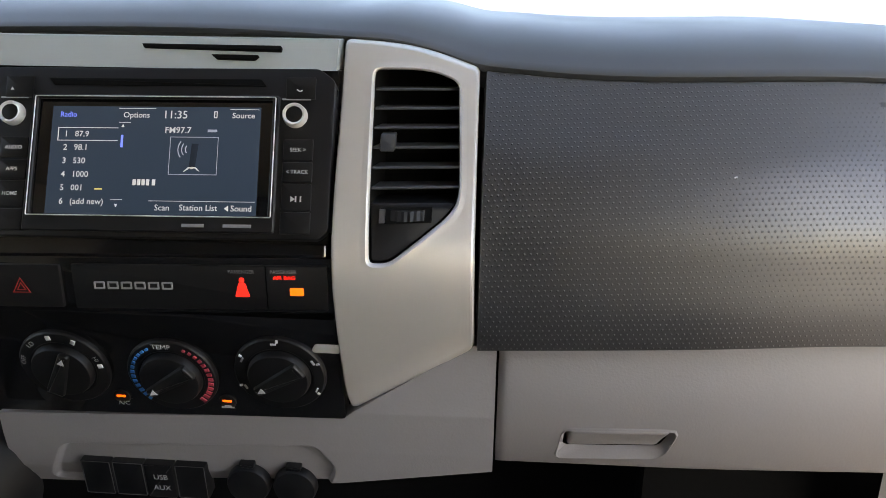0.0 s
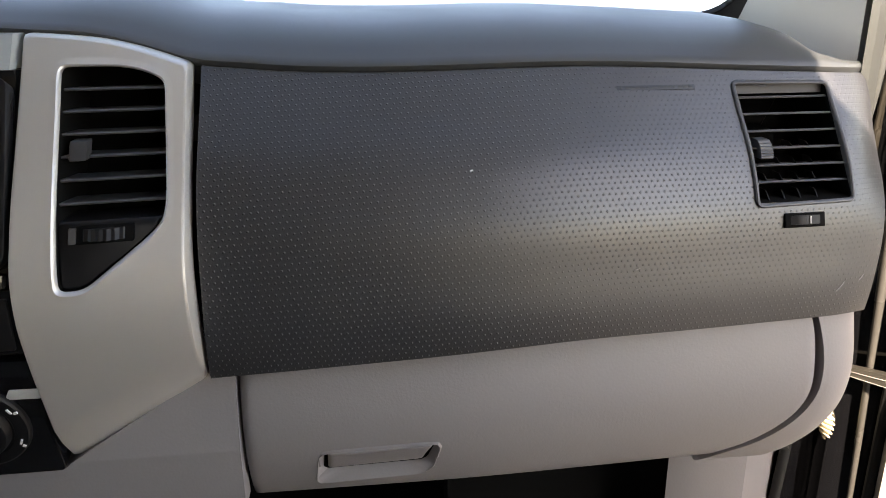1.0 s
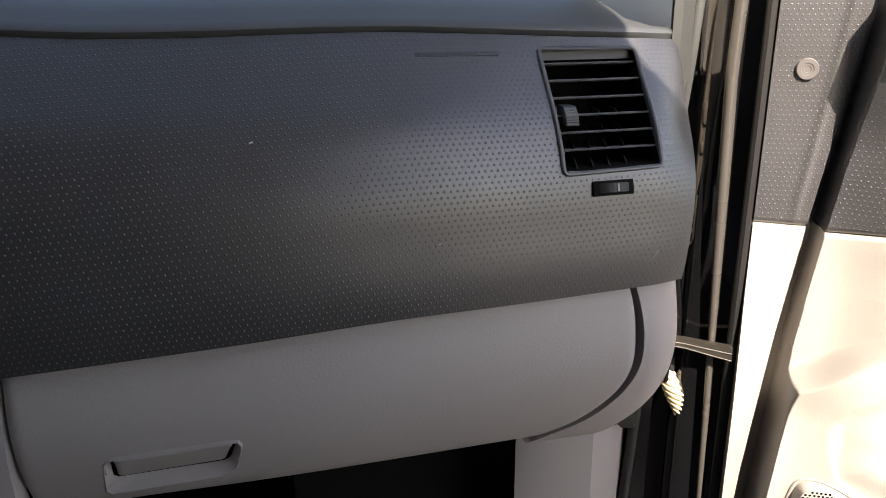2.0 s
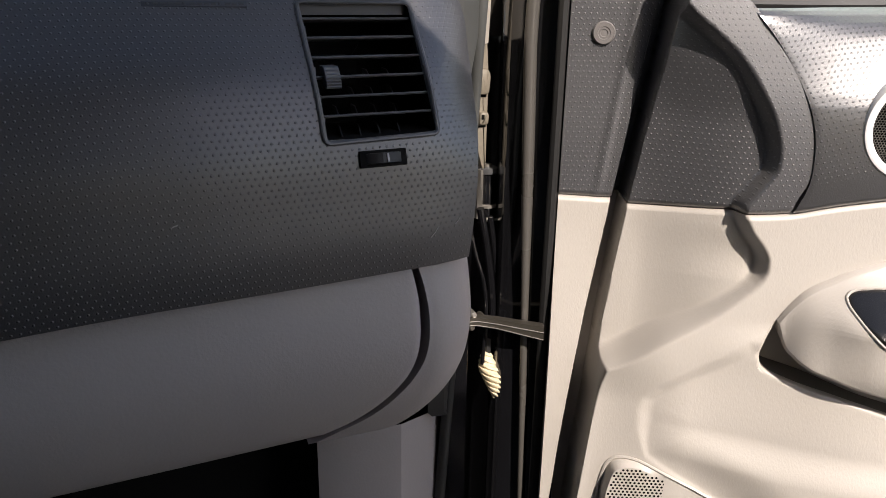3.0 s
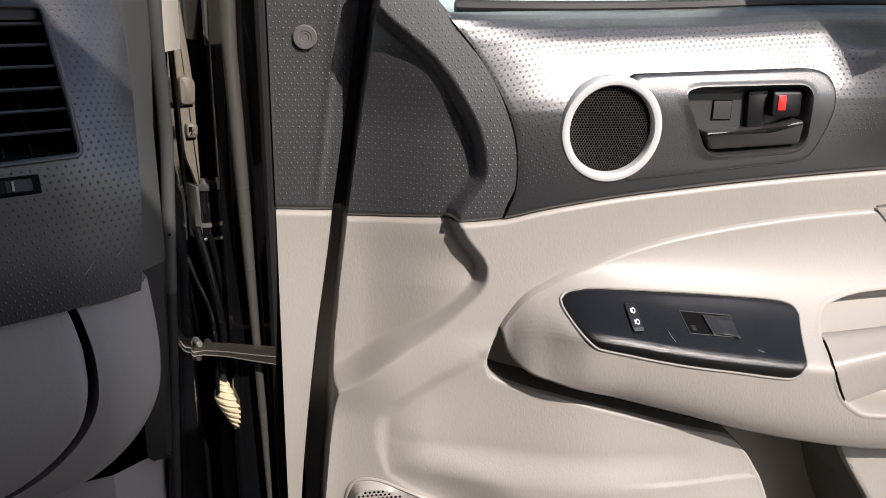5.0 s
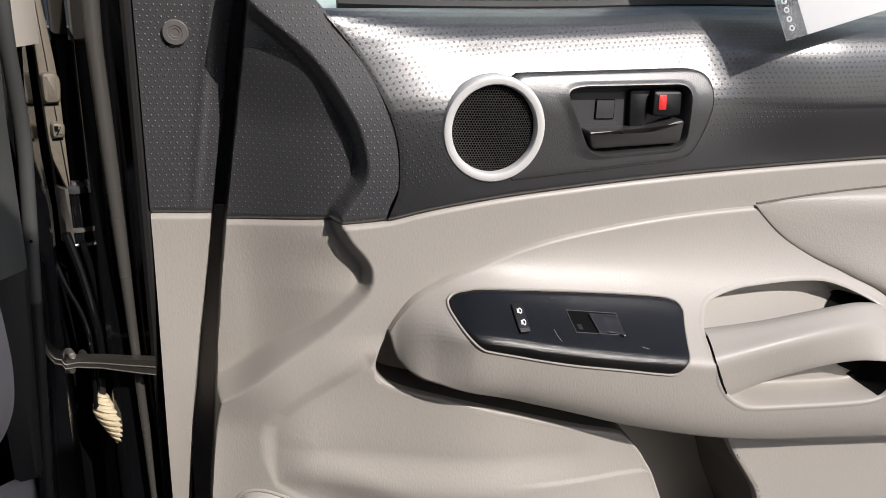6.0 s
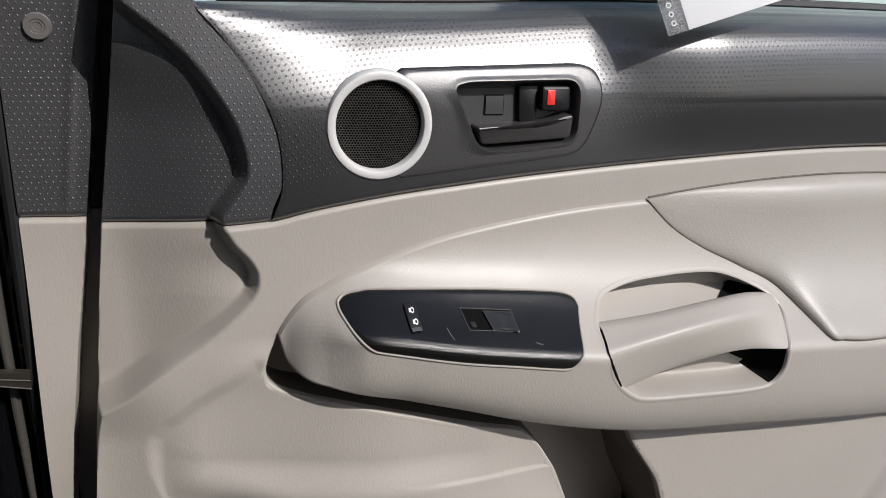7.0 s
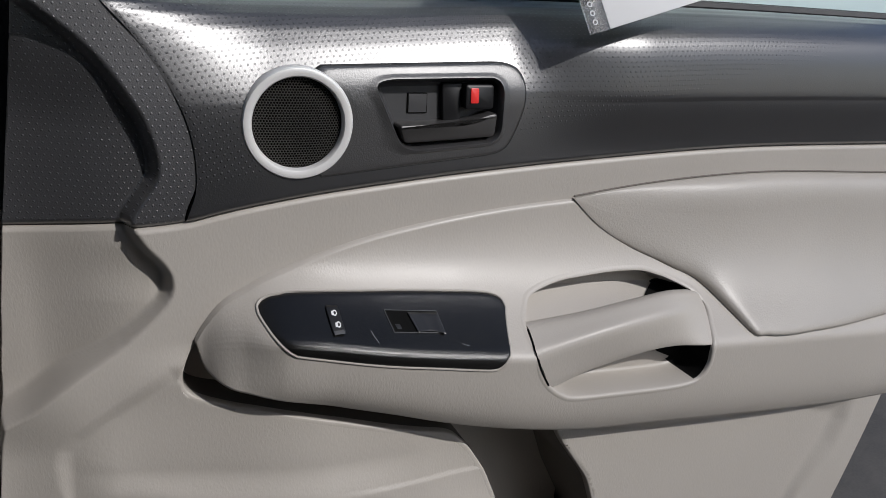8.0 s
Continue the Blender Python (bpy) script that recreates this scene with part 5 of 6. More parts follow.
# dark upper panel with a rounded shoulder
TWEETER = circle(0.2622, 1.0925, 0.0345, 48)
CUP_HOLE = [(0.3186, 1.1195), (0.3300, 1.1225), (0.4180, 1.1245), (0.4235, 1.1190), (0.4235, 1.0830), (0.4170, 1.0770), (0.3500, 1.0725), (0.3400, 1.0760), (0.3325, 1.0910), (0.3240, 1.1090)]
shoulder = [(1.1000, 0.0), (1.1080, -0.0012), (1.1160, -0.0040), (1.1300, -0.0103), (1.1450, -0.0173), (1.1570, -0.0240), (1.1650, -0.0305), (1.1705, -0.0390), (1.1735, -0.0500), (1.1750, -0.0680), (1.1748, -0.0900), (1.1700, -0.0940)]
fine = np.linspace(0, len(shoulder) - 1, 4 * (len(shoulder) - 1) + 1)
shoulder = [(float(np.interp(f, range(len(shoulder)), [q[0] for q in shoulder])), float(np.interp(f, range(len(shoulder)), [q[1] for q in shoulder]))) for f in fine]
rise_u = curve((0.1, 0.24, 0.36, 0.43, 0.6, 1.02), (-0.003, -0.002, 0.002, 0.006, 0.010, 0.012))
flatn = 48
tt = np.concatenate([np.linspace(0, 1, flatn), 1 + np.arange(1, len(shoulder)) / (len(shoulder) - 1)])
ss = np.concatenate([np.linspace(0, 0.36, 180), np.linspace(0.363, 1, 110)])
zt = np.array([q[0] for q in shoulder])
wt = np.array([q[1] for q in shoulder])
z = np.zeros((len(ss), len(tt)))
zlev = np.concatenate([lerp(1.0262, 1.100, np.linspace(0, 1, flatn)), zt[1:]])
ua = arch(zlev) - 0.0002
u = lerp(ua[None], 1.02, ss[:, None])
for k in range(len(tt)):
    if k < flatn:
        z[:, k] = lerp(zb(u[:, k]), 1.100 + rise_u(u[:, k]), k / (flatn - 1))
    else:
        z[:, k] = zt[k - flatn + 1] + rise_u(u[:, k])
w = np.zeros_like(z)
for k in range(len(tt)):
    if k < flatn:
        w[:, k] = main_z(z[:, k] * 1.0) + main_u(u[:, k])
    else:
        w[:, k] = main_z(1.100 + rise_u(u[:, k])) + main_u(u[:, k]) + wt[k - flatn + 1] * (0.25 + 0.75 * smooth(0.13, 0.25, u[:, k])) * (1 - 0.6 * smooth(0.43, 0.50, u[:, k]) * float(smooth(1.158, 1.140, zt[k - flatn + 1])))
crown = curve((1.095, 1.11, 1.125, 1.138, 1.147, 1.154, 1.160, 1.1655, 1.1705, 1.18), (0.0532, 0.0525, 0.0511, 0.0490, 0.0459, 0.0416, 0.0355, 0.0270, 0.0175, 0.0175))
for k in range(flatn, len(tt)):
    q = zt[k - flatn + 1]
    if q <= 1.1705 and k < len(tt) - 6:
        w[:, k] = lerp(w[:, k], crown(q), smooth(0.44, 0.54, u[:, k]))
w = w + 0.0022 - 0.0025 * smooth(0.0030, 0.0, z - zb(u)) + 0.016 * smooth(0.43, 0.56, u) * smooth(1.062, 1.118, z)
lipz = smooth(0.0035, 0.0, u - ua[None])
w = w - 0.0003 * lipz
cu, cz = (u[:-1, :-1] + u[1:, 1:]) / 2, (z[:-1, :-1] + z[1:, 1:]) / 2
gone = inside(TWEETER, cu, cz) | inside(inset(CUP_HOLE, -0.004), cu, cz)
PU = door_points(u, z, w)
arc = np.concatenate([np.zeros((len(ss), 1)), np.cumsum(np.linalg.norm(np.diff(PU, axis=1), axis=2), 1)], 1)
part("upper_panel", sheet(PU, skirt=back * 0.01, hole=gone), panel_dark, door, "dotted charcoal upper panel with a glossy shoulder", sharp=60, uv=np.stack([u, arc + 0.0262], -1))

# armrest: from its upper crease over the ridge to the undercut
us = np.concatenate([0.1875 + 0.1125 * np.linspace(0, 1, 80) ** 1.6, np.linspace(0.302, 0.66, 190), np.linspace(0.664, 1.0, 60)])
vs = np.linspace(0, 1, 110)
u = us[:, None] + 0 * vs[None]
z = lerp(arm_top(u), arm_low(u), vs[None])
CUP = [(0.4394, 0.9311), (0.4460, 0.9433), (0.4560, 0.9515), (0.4843, 0.9574), (0.5138, 0.9590), (0.5437, 0.9596), (0.5738, 0.9581), (0.5914, 0.9538), (0.6083, 0.9474), (0.6295, 0.9366), (0.6377, 0.9243), (0.6300, 0.9112), (0.6240, 0.8990), (0.6238, 0.8839), (0.6190, 0.8728), (0.6085, 0.8666), (0.5811, 0.8658), (0.5206, 0.8699), (0.4809, 0.8731), (0.4661, 0.8789), (0.4522, 0.8903), (0.4430, 0.9064)]
CUPS = spline(CUP, 7, True)
w = arm_w(u, z)
w = w - 0.004 * smooth(0.003, 0, z - arm_low(u)) - 0.0025 * smooth(0.0025, 0, arm_top(u) - z)
rows_w = [w] + [np.maximum(w[:, -1:] - k, 0.03) for k in (0.012, 0.03, 0.06)]
rows_z = [z] + [z[:, -1:] + k for k in (0.0015, 0.004, 0.008)]
u2 = np.concatenate([u] + [u[:, -1:] + k for k in (0.0015, 0.003, 0.006)], 1)
cu, cz = (u2[:-1, :-1] + u2[1:, 1:]) / 2, np.concatenate(rows_z, 1)
cz = (cz[:-1, :-1] + cz[1:, 1:]) / 2
gap = inside(inset(CUPS, -0.0020), cu, cz)
gap[:, -4:] = False
arm = part("armrest", sheet(door_points(u2, np.concatenate(rows_z, 1), np.concatenate(rows_w, 1)), skirt=back * 0.03, hole=gap), beige, door, "stone grey sculpted armrest", sharp=60)


def over(fn, lift=0.0):
    return lambda a, b, h=0.0: DP(a, b, float(fn(np.float64(a), np.float64(b))) + lift + h)


AP = over(arm_w)


def cover(x0, x1, lower_line, upper_line, place, h0, h1, edge=0.001, n=80, m=40):
    """A plate between two lines over u, that follows the surface beneath it."""
    a = np.concatenate([x0 + (x1 - x0) * 0.5 * (1 - np.cos(np.linspace(0, math.pi, n)))])
    lo, hi = lower_line(a), upper_line(a)
    b = np.linspace(0, 1, m)
    P = np.zeros((n, m, 3))
    for i in range(n):
        for j in range(m):
            zz = lo[i] + (hi[i] - lo[i]) * b[j]
            e = min(a[i] - x0, x1 - a[i], zz - lo[i], hi[i] - zz)
            P[i, j] = place(a[i], zz, h1 - edge * math.exp(-max(e, 0) / 0.0006))
    return P


# open cup behind the pull handle
aw = lambda a, b: float(arm_w(np.float64(a), np.float64(b)))
rings = [(-0.0045, -0.0002), (-0.0028, 0.0003), (-0.0010, 0.0005), (0.0004, -0.0002), (0.0012, -0.0025)]
loops = [[DP(a, b, aw(a, b) + h) for a, b in inset(CUPS, k)] for k, h in rings]
inner = np.array(inset(CUPS, 0.0012))
mid = inner.mean(0)
for f, deep in ((0.03, 0.010), (0.05, 0.018), (0.08, 0.025), (0.11, 0.028)) + tuple((f, 0.030) for f in np.linspace(0.15, 0.95, 22)):
    q = inner + (mid - inner) * f
    loops.append([DP(a, b, aw(a, b) - deep) for a, b in q])
verts, faces = loft(loops, cap1=True)
count = len(CUPS)
# wall faces at the far end are coloured black for the deep shade there
far = [4 <= f[0] // count <= 9 and len(f) == 4 and CUPS[f[0] % count][0] > 0.612 for f in faces]
part("handle_well", (verts, [f for f, k in zip(faces, far) if not k]), beige, arm, "stone grey open well", sharp=60)
part("well_end_shade", (verts, [f for f, k in zip(faces, far) if k]), void, arm, "end of the well, coloured black for shade", sharp=60)
# black sheet over the well floor, in place of shade behind the bar
hb = np.linspace(0.866, 0.9500, 40)
hl = np.interp(hb, (0.866, 0.872, 0.880, 0.888, 0.896, 0.926, 0.943, 0.950), (0.628, 0.617, 0.602, 0.585, 0.574, 0.582, 0.610, 0.622))
hu = lerp(hl[:, None], 0.642, np.linspace(0, 1, 14)[None])
hz_ = hb[:, None] + 0 * hu
part("well_shade", sheet(door_points(hu, hz_, arm_w(hu, hz_) - 0.0284)), void, arm, "black sheet for the shade behind the handle")


def draped_plate(quad, place, h, n=10):
    """A four-cornered plate that follows the surface beneath it."""
    q = [np.array(c) for c in quad]
    s = np.linspace(0, 1, n)
    grid = np.array([[place(*lerp(lerp(q[0], q[3], i), lerp(q[1], q[2], i), j), h) for j in s] for i in s])
    return sheet(grid, skirt=back * 0.006)


# switch panel
low_line = np.array(spline([(0.2297, 0.9648), (0.2302, 0.9613), (0.2333, 0.9560), (0.2377, 0.9502), (0.2441, 0.9439), (0.2491, 0.9402), (0.2566, 0.9378), (0.3128, 0.9258), (0.3584, 0.9187), (0.3871, 0.9139), (0.4017, 0.9122), (0.4076, 0.9147), (0.4117, 0.9194), (0.4153, 0.9240), (0.4259, 0.9466)], 8))
high_line = np.array(spline([(0.2297, 0.9655), (0.2328, 0.9683), (0.2373, 0.9702), (0.2438, 0.9713), (0.2612, 0.9720), (0.3256, 0.9666), (0.3749, 0.9614), (0.4056, 0.9576), (0.4183, 0.9547), (0.4241, 0.9512), (0.4259, 0.9470)], 8))
sw_low = lambda v: np.interp(v, low_line[:, 0], low_line[:, 1])
sw_high = lambda v: np.interp(v, high_line[:, 0], high_line[:, 1])
rocker_grey = material("black_rocker", (0.014, 0.014, 0.0145), 0.30, bump=0.05)
panel_gloss = material("black_switch_panel", (0.008, 0.0078, 0.0075), 0.21, spec=0.40, bump=0.5, grain=1100)
swp = part("switch_panel", sheet(cover(0.2297, 0.4259, sw_low, sw_high, AP, 0, 0.0018, n=130, m=70), skirt=back * 0.006), panel_gloss, door, "black window switch panel", sharp=50)
ring = [tuple(q) for q in low_line] + [tuple(q) for q in high_line[::-1][1:-1]]
part("panel_lip", tube([AP(a, b, 0.0004) for a, b in inset(ring, -0.0010)] + [AP(*inset(ring, -0.0010)[0], 0.0004)], 0.0010, 8), beige, arm, "raised lip round the switch panel")
lk = rounded([(0.2760, 0.9641), (0.2772, 0.9502), (0.2866, 0.9497), (0.2853, 0.9634)], 0.0010, 3)
lock = part("lock_switch", plate(lk, AP, 0.0, 0.0046, 0.0008), black, swp, "black door lock switch")
for a, b in ((0.2817, 0.9605), (0.2827, 0.9545)):
    part("padlock_symbol", rim(circle(a, b, 0.0016, 14), circle(a, b, 0.0009, 14), AP, 0.003, 0.0050, 0.0001, 0.003), white_ink, lock)
    part("padlock_symbol", plate(rect(a - 0.0026, b - 0.0010, a - 0.0008, b + 0.0012), AP, 0.003, 0.0050, 0.0001), white_ink, lock)
part("lock_tip", plate([(0.2778, 0.9500), (0.2858, 0.9497), (0.2856, 0.9515), (0.2776, 0.9518)], AP, 0.003, 0.0054, 0.0005), slat_grey, lock)
wn_ = [(0.3209, 0.9570), (0.3243, 0.9448), (0.3652, 0.9396), (0.3634, 0.9516)]
well = part("window_switch_well", draped_plate(wn_, AP, 0.0022), void, swp, "dark switch well")
for k in range(4):
    p0, p1 = np.array(wn_[k]), np.array(wn_[(k + 1) % 4])
    part("well_edge", tube([AP(*lerp(p0, p1, f), 0.0022) for f in np.linspace(0, 1, 5)], 0.0004, 6), slat_grey, well, "thin grey edge of the well")
ro = [np.array(q) for q in ((0.3390, 0.9538), (0.3432, 0.9430), (0.3646, 0.9402), (0.3628, 0.9509))]
grid = np.array([[AP(*lerp(lerp(ro[0], ro[3], i), lerp(ro[1], ro[2], i), j), 0.0030 + 0.0032 * abs(2 * i - 0.9) ** 1.5 - 0.0012 * (max(abs(2 * j - 1), abs(2 * i - 1)) ** 12)) for j in np.linspace(0, 1, 20)] for i in np.linspace(0, 1, 20)])
part("window_switch", sheet(grid, skirt=back * 0.006), rocker_grey, swp, "black rocker window switch")
part("switch_tab", plate([(0.3265, 0.9487), (0.3275, 0.9462), (0.3310, 0.9458), (0.3302, 0.9484)], AP, 0.0015, 0.0030, 0.0004), rocker_grey, swp)
for (a, b), (a2, b2) in (((0.3064, 0.9478), (0.3099, 0.9414)), ((0.3765, 0.9328), (0.3817, 0.9312))):
    part("scuff", tube([AP(a, b, 0.0019), AP((a + a2) / 2 - 0.0005, (b + b2) / 2, 0.0020), AP(a2, b2, 0.0019)], 0.0002, 5), grey_ink, swp, "pale scratch")

# pull handle bar across the cup
# each section: upper edge, crest and lower edge as (u, z, w)
sections = [((0.4405, 0.9335, 0.1030), (0.4380, 0.9190, 0.1265), (0.4550, 0.8850, 0.1240)), ((0.4945, 0.9385, 0.1050), (0.4960, 0.9305, 0.1270), (0.5020, 0.8960, 0.1210)), ((0.5450, 0.9438, 0.1040), (0.5450, 0.9345, 0.1225), (0.5500, 0.9030, 0.1205)),
            ((0.5900, 0.9450, 0.0980), (0.5880, 0.9330, 0.1150), (0.5850, 0.9040, 0.1200)), ((0.6300, 0.9370, 0.0835), (0.6335, 0.9215, 0.0990), (0.6225, 0.9015, 0.1235)), ((0.6440, 0.9330, 0.0660), (0.6450, 0.9170, 0.0820), (0.6360, 0.8990, 0.1050))]
rows = []
for q in sections:
    tp_, cr_, lo_ = (np.array(v) for v in q)
    rows.append(np.concatenate([tp_, (tp_ + cr_) / 2 + (0, 0.0010, 0.0012), cr_, lerp(cr_, lo_, 0.5) + (0, 0, 0.0016), lerp(cr_, lo_, 0.92) + (0, 0, 0.0008), lo_ - (0, 0, 0.0030), lo_ + (0, 0.006, -0.022), tp_ + (0, -0.006, -0.012)]))
loops = []
for q in spline([tuple(v) for v in rows], 8):
    loops.append([DP(*v) for v in spline([tuple(v) for v in np.array(q).reshape(-1, 3)], 5, True)])
part("pull_handle", loft(loops, cap0=True, cap1=True), beige, door, "stone grey pull handle", sharp=60)

part("handle_seam", tube([DP(a, b, aw(a, b) + 0.0004) for a, b in spline([(0.4400, 0.9318), (0.4385, 0.9190), (0.4425, 0.9064), (0.4520, 0.8900)], 6)], 0.0008, 8), void, door, "dark seam at the handle end")

# padded elbow rest behind the handle
pc = np.array([(0.5030, 1.0245), (0.5313, 0.9992), (0.5627, 0.9795), (0.6054, 0.9594), (0.6455, 0.9379), (0.6655, 0.9156), (0.6755, 0.9030), (0.6929, 0.8990), (0.7661, 0.8930), (0.8861, 0.8900), (1.0, 0.890)])
pad_lo = curve(pc[:, 0], pc[:, 1])
pad_hi = curve((0.5030, 0.5546, 0.6843, 0.8975, 1.0), (1.0250, 1.0310, 1.0390, 1.0330, 1.030))
a = np.linspace(0.5032, 1.0, 120)
b = np.linspace(0, 1, 60)
u = a[:, None] + 0 * b[None]
z = lerp(pad_lo(u), pad_hi(u), b[None])
e = np.minimum(np.minimum(z - pad_lo(u), pad_hi(u) - z), u - 0.503)
ramp = 0.04 + 0.96 * smooth(0.503, 0.69, u)
w = np.maximum(arm_w(u, z), 0.056) + 0.0012 + 0.013 * ramp * (1 - np.exp(-np.clip(e, 0, 1) / 0.008)) - 0.004 * ramp * np.exp(-np.clip(e, 0, 1) / 0.0012)
part("elbow_pad", sheet(door_points(u, z, w), skirt=back * 0.02), pad_beige, door, "padded stone grey vinyl elbow rest", sharp=70)

seam_brown = material("shaded_seam", (0.13, 0.115, 0.10), 0.7)
part("pad_seam", tube([DP(k, float(pad_hi(k)) + 0.0010, float(door_w(np.float64(k), pad_hi(k) + 0.0010)) + 0.0001) for k in np.linspace(0.505, 0.98, 50)], 0.0008, 8), seam_brown, door, "dark seam above the elbow rest")

# tweeter
TP = place_at(DP(0.2622, 1.0925, 0.0640), ALONG, (0, 0, 1))
tw_ = part("tweeter_ring", loft([[TP(r * math.cos(v), r * math.sin(v), h) for v in np.linspace(0, 2 * math.pi, 72, endpoint=False)]
                                for r, h in ((0.0395, -0.008), (0.0392, 0.001), (0.0382, 0.0030), (0.0362, 0.0036), (0.0330, 0.0028), (0.0322, 0.0015), (0.0318, -0.003))]), bright_silver, door, "bright silver tweeter ring")
part("tweeter_cone", plate(circle(0, 0, 0.0312, 40), TP, -0.012, -0.0065, 0.001), void, tw_, "dark tweeter behind the mesh")
verts, faces = [], []
step = 0.00205
dome = lambda a, b: 0.0005 - 3.2 * (a * a + b * b)
for i in range(-18, 19):
    for j in range(-18, 19):
        a, b = (i + 0.5 * (j % 2)) * step, j * step * 0.866
        if math.hypot(a, b) > 0.0318:
            continue
        k = len(verts)
        for r in (step * 0.585, step * 0.40):
            for q in range(6):
                v = math.pi / 6 + q * math.pi / 3
                x_, y_ = a + r * math.cos(v), b + r * math.sin(v)
                verts.append(TP(x_, y_, dome(x_, y_) - (0.0 if r > step * 0.5 else 0.0004)))
        faces += [(k + q, k + (q + 1) % 6, k + 6 + (q + 1) % 6, k + 6 + q) for q in range(6)]
mesh_metal = material("black_metal_mesh", (0.085, 0.08, 0.072), 0.4, metal=0.4, bump=0.0)
part("tweeter_mesh", (verts, faces), mesh_metal, tw_, "black hexagonal metal mesh")

# inside handle: bezel, cup, lever and lock tab
HP = lambda a, b, h=0.0: DP(a, b, 0.0628 - 0.034 * (a - 0.28) - 6.0 * max(0.0, b - 1.102) ** 2 - 0.12 * max(0.0, b - 1.118) + h)
bez = [(0.2622 + 0.0372 * math.cos(math.radians(v)), 1.0925 + 0.0372 * math.sin(math.radians(v))) for v in range(-68, 69, 8)] + [(0.2790, 1.1312), (0.4300, 1.1365), (0.4430, 1.1300), (0.4465, 1.1060), (0.4330, 1.0720), (0.4215, 1.0665), (0.2790, 1.0540)]
c = np.array((0.365, 1.098))
bo, bi = polar(rounded(bez, [0.0008] * 19 + [0.012, 0.012, 0.02, 0.014, 0.012, 0.001], 6), c, 200), polar(rounded(CUP_HOLE, 0.006, 4), c, 200)
loops = [[HP(a, b, -0.006) for a, b in bo], [HP(a, b, 0.0012) for a, b in bo], [HP(a, b, 0.0022) for a, b in inset(bo, 0.0010)]]
for f in np.linspace(0.1, 0.9, 6):
    q = lerp(np.array(inset(bo, 0.001)), np.array(inset(bi, -0.0035)), f)
    loops.append([HP(a, b, 0.0024) for a, b in q])
loops += [[HP(a, b, 0.0034) for a, b in inset(bi, -0.0030)], [HP(a, b, 0.0036) for a, b in inset(bi, -0.0012)], [HP(a, b, 0.0016) for a, b in bi], [HP(a, b, -0.004) for a, b in inset(bi, 0.0012)]]
hz = part("handle_bezel", loft(loops), bezel_dark, door, "charcoal handle surround")
part("handle_cup", loft([[HP(a, b, -0.003) for a, b in inset(bi, 0.0010)], [HP(a, b, -0.010) for a, b in inset(bi, 0.0030)], [HP(a, b, -0.013) for a, b in inset(bi, 0.006)]], cap1=True), smooth_dark, hz, "recessed handle cup")
part("cup_block", plate(rounded([(0.3780, 1.0900), (0.3925, 1.0900), (0.3940, 1.1205), (0.3760, 1.1200)], 0.003), HP, -0.021, -0.0080, 0.0012), black, hz, "moulded block in the cup")
part("screw_cover", draped_plate([(0.3501, 1.0976), (0.3649, 1.0976), (0.3649, 1.1114), (0.3501, 1.1114)], HP, -0.0122), smooth_dark, hz, "square screw cover")
part("cover_seam", rim(rect(0.3493, 1.0968, 0.3657, 1.1122, 0.001), rect(0.3501, 1.0976, 0.3649, 1.1114, 0.001), HP, -0.014, -0.0127, 0.0001, -0.013), void, hz, "dark seam round the screw cover")
part("bezel_gap", rim(inset(bo, -0.0006), bo, HP, -0.006, 0.0014, 0.0002, -0.004), black, hz, "dark seam round the surround")
lever_black = material("satin_black_plastic", (0.040, 0.038, 0.037), 0.34, spec=0.6, bump=0.03)
lev = rounded([(0.3375, 1.0905), (0.3420, 1.0765), (0.4190, 1.0800), (0.4205, 1.0985), (0.4140, 1.0985), (0.3960, 1.0925)], [0.003, 0.004, 0.004, 0.003, 0.006, 0.012], 6)
lever = part("lever", plate(lev, HP, -0.018, 0.0036, 0.0030), lever_black, hz, "black release lever")
lp = part("lock_tab", plate(rect(0.3935, 1.1010, 0.4185, 1.1200, 0.003), HP, -0.018, -0.0015, 0.002), black, hz, "black lock knob")
part("red_marker", plate(rect(0.3975, 1.1058, 0.4045, 1.1172, 0.0008), HP, -0.004, -0.0008, 0.0004), red_plastic, lp, "red unlocked marker")

# screw cap on the front insert
cap_grey_dark = material("grey_screw_cap", (0.14, 0.132, 0.128), 0.34, spec=0.8, bump=0.1)
BP = place_at(DP(0.0418, 1.1503, -0.002), ALONG, (0, 0, 1))
cap = part("screw_cap", loft([[BP(r * math.cos(v), r * math.sin(v), h) for v in np.linspace(0, 2 * math.pi, 40, endpoint=False)]
                             for r, h in ((0.0092, -0.001), (0.0090, 0.0025), (0.0082, 0.0036), (0.0050, 0.0036), (0.0047, 0.0030), (0.0030, 0.0030), (0.0026, 0.0024), (0.0, 0.0024))]), cap_grey_dark, door, "round charcoal screw cap")

# speaker grille at the foot of the door
GR = spline([(0.062, 0.745), (0.0640, 0.780), (0.0720, 0.7955), (0.090, 0.7990), (0.1123, 0.7915), (0.1478, 0.7752), (0.1800, 0.756), (0.20, 0.70), (0.14, 0.66), (0.08, 0.68)], 6, True)
gf = lambda a, b: float(door_w(np.float64(a), np.float64(b)))
gr_ = part("speaker_grille", loft([[DP(a, b, gf(a, b) - 0.004) for a, b in GR], [DP(a, b, gf(a, b) + 0.0012) for a, b in GR], [DP(a, b, gf(a, b) + 0.0018) for a, b in inset(GR, 0.0012)], [DP(a, b, gf(a, b) + 0.0005) for a, b in inset(GR, 0.003)], [DP(a, b, 0.062) for a, b in inset(GR, 0.006)], [DP(a, b, 0.062) for a, b in inset(GR, 0.02)]], cap1=True), beige, door, "stone grey perforated speaker grille")
verts, faces = [], []
